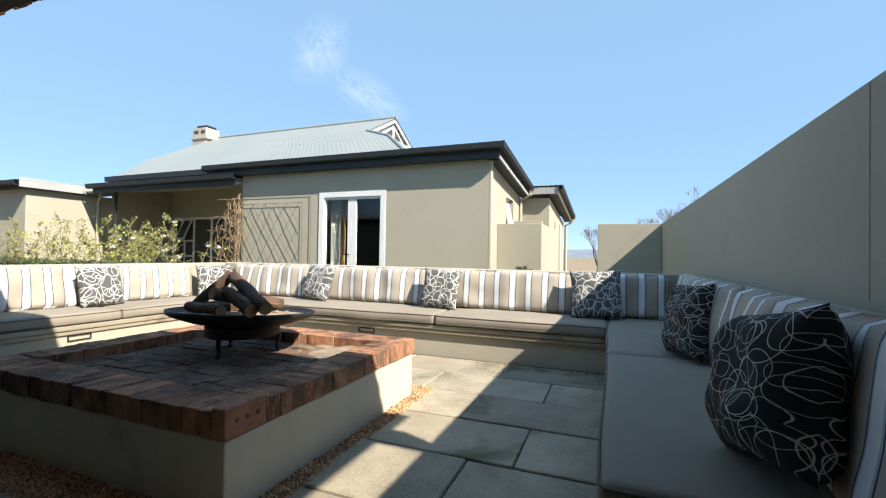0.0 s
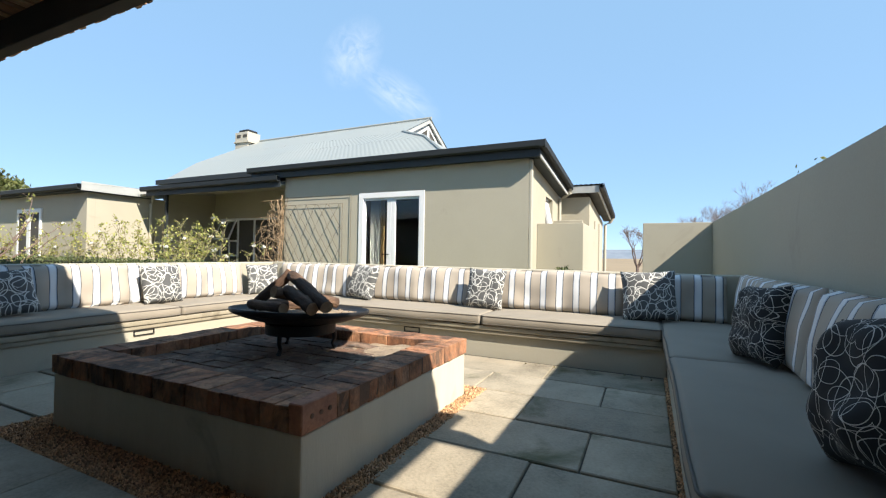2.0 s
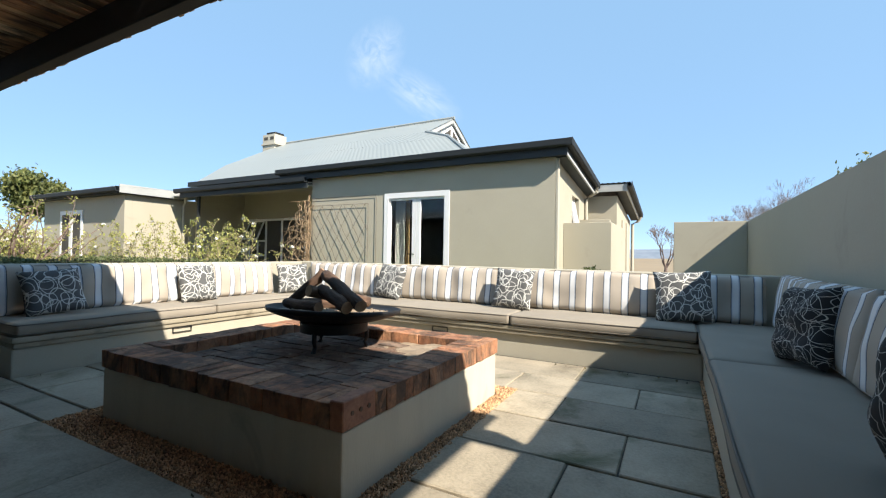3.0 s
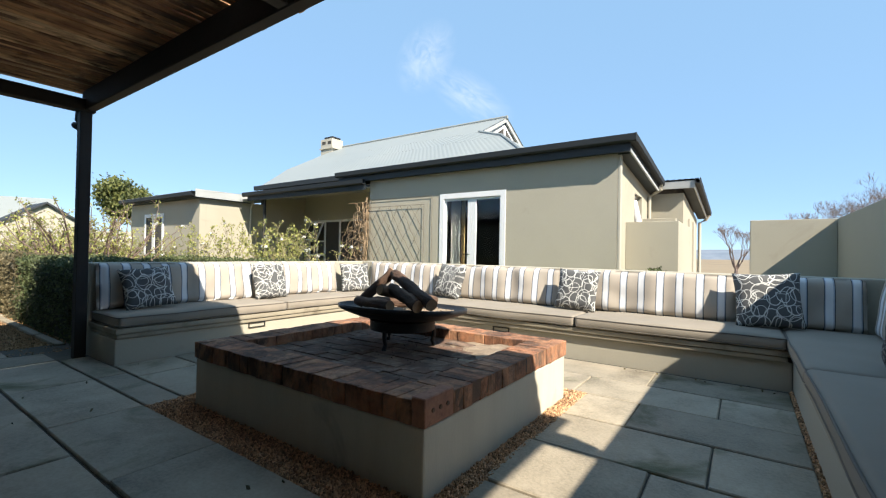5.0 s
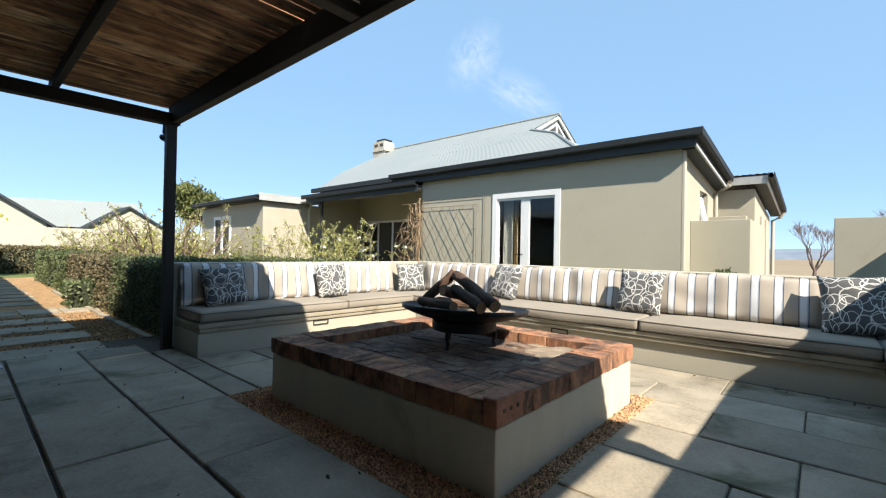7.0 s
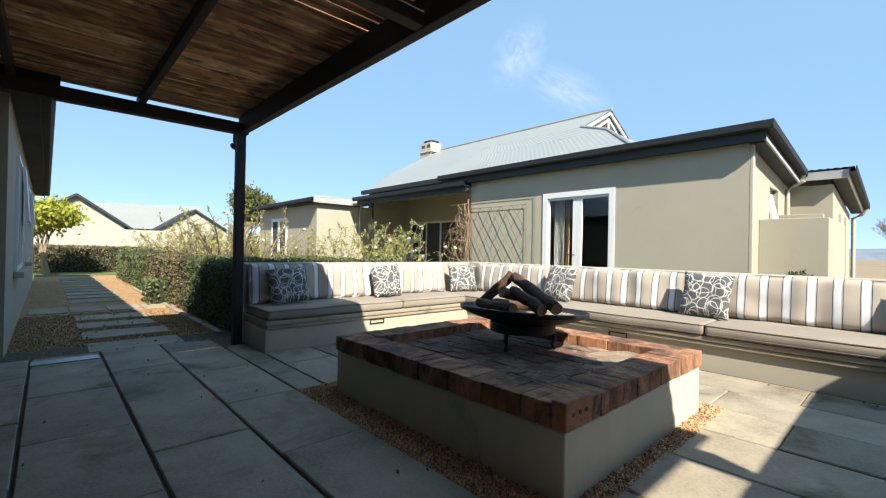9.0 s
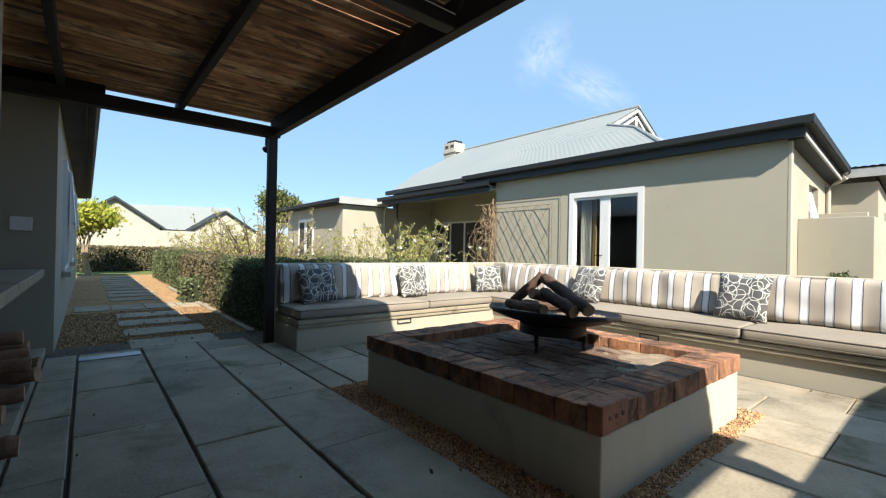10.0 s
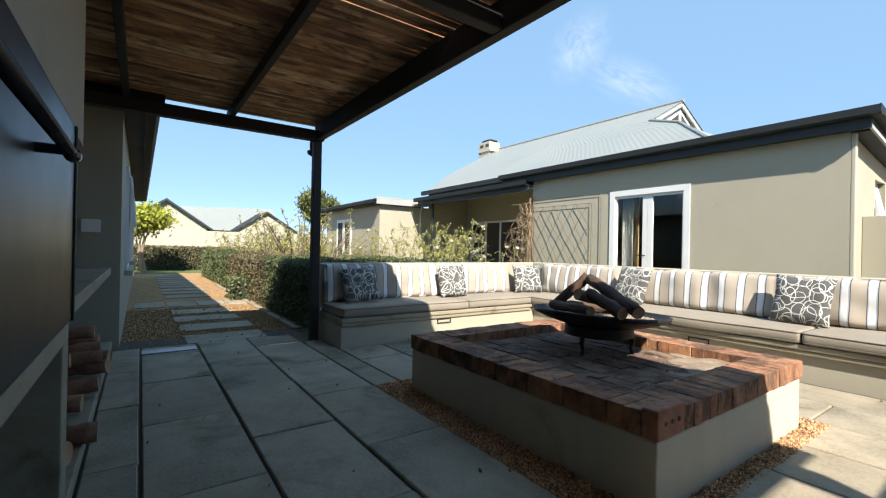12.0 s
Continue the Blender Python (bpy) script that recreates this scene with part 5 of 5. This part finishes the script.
part("downpipe", bm, PLASTER_PALE, wing, "pale painted downpipe")
wd = under(new("french_door"), wing)
bm = bmesh.new()
for x0, x1, z0, z1 in ((-18.1, -18.0, 0, 2.1), (-16.7, -16.6, 0, 2.1), (-18.1, -16.6, 2.1, 2.22), (-17.45, -17.25, 0, 2.1)):
    box(bm, x0, x1, 5.96, 6.05, z0, z1)
part("door_frame", bm, WHITE, wd)
# opaque door pane with the indoor shade in its colour
part("pane", boxed(-18.0, -16.7, 5.98, 5.998, 0.0, 2.1), UNLIT, wd)

# ---- far buildings and planting ----
far = thing("far_house", (-32, 3, 0), "far white gabled house with a grey-green roof", "house")
FX = -30.0
part("gable_wall", (lambda b: (prism(b, [(-1.9, -0.2), (2.4, -0.2), (2.4, 2.2), (0.30, 3.62), (-1.9, 2.2)], FX - 0.3, FX, "x"), b)[1])(bmesh.new()), PLASTER_PALE, far)
for y0, z0 in ((-2.2, 2.02), (2.75, 1.98)):
    bm = bmesh.new()
    d = 1 if y0 < 0 else -1
    prism(bm, [(y0, z0), (0.30, 3.72), (0.30, 3.58), (y0, z0 - 0.14)], FX - 9, FX + 0.25, "x")
    part("roof_slope", bm, FASCIA, far)
part("vent", boxed(FX + 0.001, FX + 0.03, 0.15, 0.5, 2.55, 3.0), WHITE, far)
part("wall", boxed(-35, -34.8, 2.4, 9, -0.2, 2.3), PLASTER_PALE, far)
slope(far, (-33.5, 2.0, 2.1), (-33.5, 7.6, 2.1), (-36, 7.6, 4.0), (-36, 1.0, 3.75), ROOF, ribs=30)
part("gable_wall", (lambda b: (prism(b, [(4.0, -0.2), (8.6, -0.2), (8.6, 1.9), (6.28, 3.36), (4.0, 1.9)], -32.3, -32, "x"), b)[1])(bmesh.new()), PLASTER_PALE, far)
for y0 in (3.7, 8.86):
    bm = bmesh.new()
    prism(bm, [(y0, 1.80), (6.28, 3.46), (6.28, 3.34), (y0, 1.68)], -36, -31.8, "x")
    part("roof_slope", bm, FASCIA, far)
single("wall_west", boxed(-26.2, -26, -6, 26, -0.2, 1.80, 0.01), PLASTER_PALE, "pale boundary wall behind the far hedge", "wall", kind="structure")


def hedge(name, x0, x1, y0, y1, z1, mt, label, seed, density=420, size=0.04):
    """A clipped hedge: leaf shell over a solid box, near-black for the shade inside."""
    r = random.Random(seed)
    t = thing(name, ((x0 + x1) / 2, (y0 + y1) / 2, 0), label, "hedge")
    part("twig_core", boxed(x0 + 0.07, x1 - 0.07, y0 + 0.07, y1 - 0.07, -0.1, z1 - 0.07), HEDGE_SHADE, t)
    faces = [((x0, x1), (y0, y0), (0, z1)), ((x0, x1), (y1, y1), (0, z1)), ((x0, x0), (y0, y1), (0, z1)), ((x1, x1), (y0, y1), (0, z1)), ((x0, x1), (y0, y1), (z1, z1))]
    spots = []
    for fx, fy, fz in faces:
        dims = sorted([fx[1] - fx[0], fy[1] - fy[0], fz[1] - fz[0]])
        for k in range(int(dims[1] * dims[2] * density)):
            p = Vector((r.uniform(*fx), r.uniform(*fy), r.uniform(*fz)))
            b = noise.noise(p * 2.3 + Vector((seed, 0, 0))) * 0.07
            out = Vector(((0 if fx[0] != fx[1] else (1 if fx[0] == x1 else -1)), (0 if fy[0] != fy[1] else (1 if fy[0] == y1 else -1)), (0 if fz[0] != fz[1] else 1)))
            spots.append(p + out * (b + r.uniform(-0.07, 0.03)))
    bm = bmesh.new()
    leaves(bm, spots, size, r)
    o = part("foliage", bm, mt, t)
    o["kind"] = "stuff"
    return t


# near-black stands in for the shade deep among the leaves
HEDGE_SHADE = surface("hedge_inner_shade", [(0.3, (0.015, 0.02, 0.008)), (0.7, (0.03, 0.035, 0.016))], 9, 1.0, fine=60)
hedge("hedge", -8.4, -5.75, 0.86, 1.75, 0.86, LEAF_HEDGE, "clipped green hedge in the shade beside the path", 1, 1700, 0.022)
hedge("hedge", -12.4, -8.2, 0.88, 1.80, 0.84, LEAF_BROWN, "clipped hedge turning brown beside the path", 2, 900, 0.03)
hedge("hedge", -17.6, -12.2, 0.86, 1.80, 0.86, LEAF_HEDGE, "clipped sunlit hedge at the far end of the path", 3, 800, 0.032)
hedge("hedge", -6.4, -5.62, 1.6, 5.3, 0.79, LEAF_HEDGE, "clipped green hedge behind the bench", 4, 500, 0.04)
hedge("hedge", -15.0, -4.9, 4.72, 5.25, 0.79, LEAF_HEDGE, "clipped green hedge between bench and house", 5, 380, 0.04)
hedge("hedge", -23.2, -22.0, -3.0, 8.0, 0.95, LEAF_BROWN, "dark clipped hedge before the boundary wall", 6, 420, 0.055)
hedge("low_shrub", -1.68, -1.45, 7.85, 8.05, 0.80, LEAF_HEDGE, "small green shrub at the foot of the yard wall", 8, 600, 0.045)
hedge("low_shrub", -10.3, -9.6, 0.55, 0.95, 0.42, LEAF_HEDGE, "small green shrub at the foot of the hedge", 7, 500, 0.04)


def rose(x, y, h, spread, seed, flowers=0, n=14, leafy=90, label="sparse rose bush with yellow-green leaves"):
    r = random.Random(seed)
    t = thing("rose_bush", (x, y, -0.03), label, "rose bush", "rose bushes")
    bm = bmesh.new()
    spots, tips = [], []
    for k in range(n):
        a = r.uniform(0, 6.28)
        p = Vector((x + r.uniform(-0.05, 0.05), y + r.uniform(-0.05, 0.05), 0.0))
        d = Vector((math.cos(a) * spread, math.sin(a) * spread, 1)).normalized()
        ln = h * r.uniform(0.7, 1.1)
        pts = [p.copy()]
        m = 7
        for j in range(m):
            d = (d + Vector((r.uniform(-0.25, 0.25), r.uniform(-0.25, 0.25), r.uniform(-0.05, 0.2)))).normalized()
            p = p + d * ln / m
            pts.append(p.copy())
            if j > 1:
                for q in range(2):
                    e = p + Vector((r.uniform(-0.18, 0.18), r.uniform(-0.18, 0.18), r.uniform(0, 0.22)))
                    tube(bm, [p, p.lerp(e, 0.5) + Vector((0, 0, 0.02)), e], [0.006, 0.005, 0.003], 4, False)
                    spots += [p.lerp(e, r.random()) + Vector((r.uniform(-0.05, 0.05), r.uniform(-0.05, 0.05), r.uniform(-0.05, 0.05))) for _ in range(leafy // 20)]
        tips.append(p)
        tube(bm, pts, [(0.011 if h < 1.95 else 0.026) * (1 - 0.75 * j / m) for j in range(m + 1)], 5, False)
    part("cane", bm, CANE if h < 1.95 else BRANCH, t)
    bm = bmesh.new()
    leaves(bm, spots, 0.036, r)
    part("foliage", bm, LEAF_ROSE, t)
    for k in range(flowers):
        c = tips[k % len(tips)] + Vector((0, 0, 0.03))
        bm = bmesh.new()
        for q in range(16):
            a = q * 2.4
            o = Vector((math.cos(a), math.sin(a), 0)) * 0.012 * (q / 5)
            leaves(bm, [c + o + Vector((0, 0, 0.02 - 0.002 * q))], 0.05, r, 1.1)
        part("bloom", bm, PETAL, t, "white rose bloom")


for k, (x, h, leafy, n, flowers) in enumerate(((-20.9, 1.75, 140, 10, 1), (-19.3, 1.7, 120, 9, 0), (-17.75, 1.8, 120, 10, 1), (-16.1, 1.7, 120, 9, 0), (-14.4, 1.75, 120, 10, 1), (-13.1, 1.7, 120, 10, 1), (-11.65, 1.75, 120, 10, 2), (-10.45, 1.8, 230, 13, 4), (-9.6, 1.75, 200, 12, 2), (-8.75, 1.8, 110, 8, 3), (-7.75, 1.55, 80, 5, 5))):
    rose(x, 5.75, h, 0.75, 40 + k, flowers, n, leafy, "sparse rose bush with greenish-yellow leaves beside the house" if leafy > 150 else "sparse rose bush with yellow-green leaves")
for k, (x, y, h) in enumerate(((-11.9, 2.75, 2.2), (-12.6, 2.35, 2.0), (-14.4, 2.9, 1.7), (-16.5, 2.6, 1.7), (-18.5, 3.2, 1.7), (-20.3, 2.4, 1.7), (-17.6, 4.2, 1.7), (-20.6, 4.6, 1.7))):
    rose(x, y, h, 1.1 if k < 2 else 0.85, 80 + k, flowers=6 if k < 2 else 2, n=30 if k < 2 else 22, leafy=130)


def tree(name, x, y, h, crown, seed, mt, label, leaf=0.14, count=4200, trunk=0.35, bare=False, spread=1.0):
    """A tapered trunk, forking limbs, and a crown of many small leaves in clumps."""
    r = random.Random(seed)
    t = thing(name, (x, y, -0.1), label, "tree")
    bm = bmesh.new()
    spots = []
    base = Vector((x, y, -0.3))

    def grow(p, d, ln, rad, depth):
        pts, rads = [p.copy()], [rad]
        m = 4
        for j in range(m):
            d = (d + Vector((r.uniform(-0.2, 0.2), r.uniform(-0.2, 0.2), r.uniform(-0.05, 0.15)))).normalized()
            p = p + d * ln / m
            pts.append(p.copy())
            rads.append(rad * (1 - 0.4 * (j + 1) / m))
        tube(bm, pts, rads, 6 if depth < 2 else 4, False)
        if depth >= (6 if bare else 3):
            spots.append(p)
            return
        for k in range((3 if bare else r.choice((2, 3, 3))) if depth else 4):
            a = r.uniform(0, 6.28)
            w = r.uniform(0.35, 0.9) * spread
            nd_ = (d + Vector((math.cos(a) * w, math.sin(a) * w, r.uniform(0, 0.3)))).normalized()
            grow(p, nd_, ln * r.uniform(0.62, 0.82), max(rads[-1] * 0.68, 0.003 if bare else 0.0), depth + 1)
    grow(base, Vector((0, 0, 1)), h * trunk, h * (0.027 if bare else 0.03), 0)
    part("trunk", bm, BRANCH if bare else TWIG, t)
    if not bare:
        pts = []
        per = max(6, count // max(1, len(spots)))
        for s in spots:
            for k in range(per):
                pts.append(s + Vector((r.gauss(0, 1), r.gauss(0, 1), r.gauss(0, 0.8))) * crown * 0.10)
        bm = bmesh.new()
        leaves(bm, pts, leaf, r)
        o = part("crown", bm, mt, t)
        o["kind"] = "stuff"


tree("broadleaf_tree", -28.0, 7.75, 8.6, 2.9, 3, LEAF_TREE, "dense olive-green tree beyond the boundary wall", 0.12, 24000, 0.19, spread=0.36)
tree("shrub_tree", -19.6, -0.7, 4.0, 2.2, 4, LEAF_LIME, "bright lime-green shrub at the corner of the building", 0.09, 8000, 0.22, spread=0.6)
tree("bare_tree", -0.6, 22.0, 4.3, 1.5, 5, TWIG, "leafless winter tree out on the veld", bare=True, trunk=0.205, spread=0.95)
tree("bare_tree", 1.75, 20.5, 3.9, 1.5, 6, TWIG, "leafless winter tree behind the garden wall", bare=True, trunk=0.275, spread=0.85)
tree("bare_tree", 3.6, 20.5, 4.6, 1.5, 9, TWIG, "taller leafless winter tree behind the garden wall", bare=True, trunk=0.275, spread=0.85)
tree("broadleaf_tree", 7.9, 20.5, 7.4, 3.0, 7, LEAF_TREE, "green treetop showing above the garden wall", 0.12, 9000, 0.26, spread=0.7)

# ---- clouds: thin wisps far off ----


def cloud_build(nt, b):
    tc = nt.nodes.new("ShaderNodeTexCoord")
    mp = nt.nodes.new("ShaderNodeMapping")
    mp.inputs[3].default_value = (1.0, 1.0, 1.0)
    nt.links.new(tc.outputs["Object"], mp.inputs[0])
    f = tex(nt, mp.outputs[0], 0.011, 7, 0.62, 0.9)
    ln = nt.nodes.new("ShaderNodeVectorMath")
    ln.operation = "LENGTH"
    sc = nt.nodes.new("ShaderNodeMapping")
    sc.inputs[3].default_value = (1 / 150, 1 / 210, 1)
    nt.links.new(tc.outputs["Object"], sc.inputs[0])
    nt.links.new(sc.outputs[0], ln.inputs[0])
    fall = ramp(nt, ln.outputs["Value"], [(0.0, (1,)), (1.0, (0,))])
    a = math_node(nt, "MULTIPLY", ramp(nt, f, [(0.32, (0,)), (0.88, (0.55,))]), fall)
    # white emission stands in for sunlight on the wisps
    em = nt.nodes.new("ShaderNodeEmission")
    em.inputs[0].default_value = (1, 1, 1, 1)
    em.inputs[1].default_value = 0.62
    tp = nt.nodes.new("ShaderNodeBsdfTransparent")
    ms = nt.nodes.new("ShaderNodeMixShader")
    nt.links.new(a, ms.inputs[0])
    nt.links.new(tp.outputs[0], ms.inputs[1])
    nt.links.new(em.outputs[0], ms.inputs[2])
    nt.links.new(ms.outputs[0], nt.nodes["Material Output"].inputs[0])


CLOUD = mat("thin_emissive_cloud", cloud_build)
for k, (x, z, w, h, tilt) in enumerate(((-1165, 865, 120, 180, 32), (-930, 650, 210, 90, 30))):
    bm = bmesh.new()
    vs = [bm.verts.new(p) for p in ((-150, -210, 0), (150, -210, 0), (150, 210, 0), (-150, 210, 0))]
    bm.faces.new(vs)
    ob = new("backdrop_cloud", mesh_of(bm, "backdrop_cloud", CLOUD))
    ob.matrix_basis = look((x, 1500, z), (0, 0, 0)) @ Matrix.Rotation(radians(tilt), 4, "Z") @ Matrix.Diagonal((w / 150, h / 210, 1, 1))
    ob.visible_shadow = False
    tagged(ob, "thin white wisp of high cloud", "cloud", kind="structure")

# ---- paving, last ----
rp = random.Random(11)


def slab_mesh(l, w, k):
    bm = bmesh.new()
    box(bm, -l / 2, l / 2, -w / 2, w / 2, -0.045, 0)
    bevel(bm, 0.006, 1)
    for v in bm.verts:
        v.co += Vector((noise.noise(v.co * 4 + Vector((k, 0, 0))), noise.noise(v.co * 4 + Vector((0, k, 0))), 0)) * 0.006
    return mesh_of(bm, "slab", SLAB)


single("gravel_bed", boxed(-3.43, -1.19, 0.57, 2.68, -0.05, -0.013), YARD, "brown gravel bed round the fire pit", "gravel", kind="structure")
patio = thing("patio_paving", (-2, 0, 0), "grey-beige stone slabs laid in running bond", "paving", kind="structure")
full = [slab_mesh(0.921, 0.479, k) for k in range(4)]
cache = {}


def lay(x0, x1, y0, y1, dz=0.0):
    if x1 - x0 < 0.06 or y1 - y0 < 0.05:
        return
    l, w = x1 - x0 - 0.009, y1 - y0 - 0.017
    key = (round(l, 2), round(w, 2))
    if abs(l - 0.921) < 0.012 and abs(w - 0.479) < 0.012:
        me = rp.choice(full)
    else:
        me = cache.setdefault(key, slab_mesh(l, w, len(cache)))
    piece("slab", me, pose((x0 + x1) / 2, (y0 + y1) / 2, rp.uniform(-0.004, 0.003) + dz, rp.uniform(-0.25, 0.25), rp.uniform(-0.2, 0.2), rp.uniform(-0.15, 0.15)), patio)


def courses(x0, x1, ys, starts, pitch=0.93):
    for j, (y0, y1) in enumerate(zip(ys, ys[1:])):
        s = starts[j % 2]
        cuts = [x0] + [s + pitch * k for k in range(-12, 12) if x0 + 0.05 < s + pitch * k < x1 - 0.05] + [x1]
        for a, b in zip(cuts, cuts[1:]):
            lay(a, b, y0, y1)


courses(-5.72, 0.87, [-3.1, -2.37, -1.88, -1.385], (-3.425, -3.87))
courses(-5.72, -0.60, [-1.125, -0.893, -0.40, 0.10, 0.59], (-3.87, -3.44))
courses(-0.60, 0.055, [-1.125, -0.85, -0.35, 0.15, 0.65, 1.15, 1.655], (-0.37, -0.80))
courses(-1.225, -0.60, [0.62, 1.13, 1.66], (-5, -5))
courses(-1.225, 0.055, [1.66, 2.17, 2.665], (-0.37, -0.83))
courses(-4.705, 0.055, [3.16, 3.655], (-0.87, -0.87))
courses(-3.42, 0.055, [2.665, 3.16], (-0.37, -0.37))
courses(-5.25, -3.41, [0.59, 0.815], (-4.37, -4.37))
courses(-4.70, -3.41, [0.815, 1.30, 1.79, 2.28, 2.77, 3.16], (-4.2, -3.85))
for k in range(16):
    x = -6.05 - k * 0.80
    if 4 <= k <= 5:
        continue
    lay(x - 0.24, x + 0.24, -0.50 + rp.uniform(-0.02, 0.02), 0.36 + rp.uniform(-0.03, 0.03), -0.012)
for k in range(4):
    lay(-9.9, -9.2, -1.0 + k * 0.48, -0.53 + k * 0.48, -0.015)
lay(-6.2, -5.74, 0.13, 0.62, -0.015)
lay(-6.2, -5.74, -0.37, 0.12, -0.012)

# assumed plate for an unidentified bluish reflecting strip
me = mesh_of(boxed(-5.55, -5.39, -0.885, -0.42, -0.01, 0.008, 0.003, 1), "drain_cover", PLATE)
tagged(new("drain_cover", me), "assumed metal plate with the sky's blue in its colour, at the patio edge", "drain cover")


def strewn(name, areas, count, size, z, label, seed, stone=None):
    r = random.Random(seed)
    verts, faces = [], []
    shape = [(1, 0, 0), (-1, 0, 0), (0, 1, 0), (0, -1, 0), (0, 0, 1), (0, 0, -1)]
    tri = [(0, 2, 4), (2, 1, 4), (1, 3, 4), (3, 0, 4), (2, 0, 5), (1, 2, 5), (3, 1, 5), (0, 3, 5)]
    weights = [(b - a) * (d - c) for a, b, c, d in areas]
    for k in range(count):
        a, b, c, d = r.choices(areas, weights)[0]
        p = Vector((r.uniform(a, b), r.uniform(c, d), z + r.uniform(-0.008, 0.012)))
        q = Euler((r.uniform(0, 6), r.uniform(0, 6), r.uniform(0, 6))).to_matrix()
        s = size * r.uniform(0.5, 1.3)
        n0 = len(verts)
        verts += [tuple(p + q @ Vector((u * s, v * s * 0.8, w * s * 0.6))) for u, v, w in shape]
        faces += [tuple(n0 + i for i in f) for f in tri]
    me = bpy.data.meshes.new(name)
    me.from_pydata(verts, [], faces)
    me.materials.append(stone or STONES)
    return tagged(new(name, me), label, "gravel", kind="stuff")


strewn("pit_gravel", [(-3.42, -1.20, 0.58, 0.80), (-3.42, -3.23, 0.8, 2.66), (-1.306, -1.195, 0.8, 2.66), (-3.42, -1.2, 2.50, 2.67), (0.055, 0.085, -0.5, 3.7)], 34000, 0.0095, -0.010, "brown pea gravel round the fire pit", 3)
strewn("path_gravel", [(-9.0, -5.75, -1.07, 0.9)], 16000, 0.010, -0.028, "brown gravel and dry leaves along the path", 4, DIRT)
rl = random.Random(17)
bm = bmesh.new()
spots = [(rl.uniform(-1.15, 0.02), 3.60 - abs(rl.gauss(0, 0.05)), 0.012) for _ in range(16)]
spots += [(rl.uniform(-5.2, -3.4), rl.uniform(-1.0, 3.2), 0.012) for _ in range(34)]
spots += [(rl.uniform(-3.4, 0.0), rl.uniform(-1.0, 0.6), 0.012) for _ in range(26)]
spots += [(rl.uniform(-9.0, -5.6), rl.uniform(-1.0, 0.8), 0.014) for _ in range(240)]
leaves(bm, spots, 0.017, rl)
tagged(new("dead_leaves", mesh_of(bm, "dead_leaves", LEAF_BROWN)), "dry brown leaves scattered over paving and gravel", "dead leaves", kind="stuff")
for k in range(9):
    x0 = -6.1 - k * 0.82
    kb = single("kerb_stone", boxed(x0 - 0.78, x0, 0.76, 0.84, -0.1, 0.005, 0.012), LEDGE, "short concrete kerb along the hedge", "kerb", "hedge kerb")
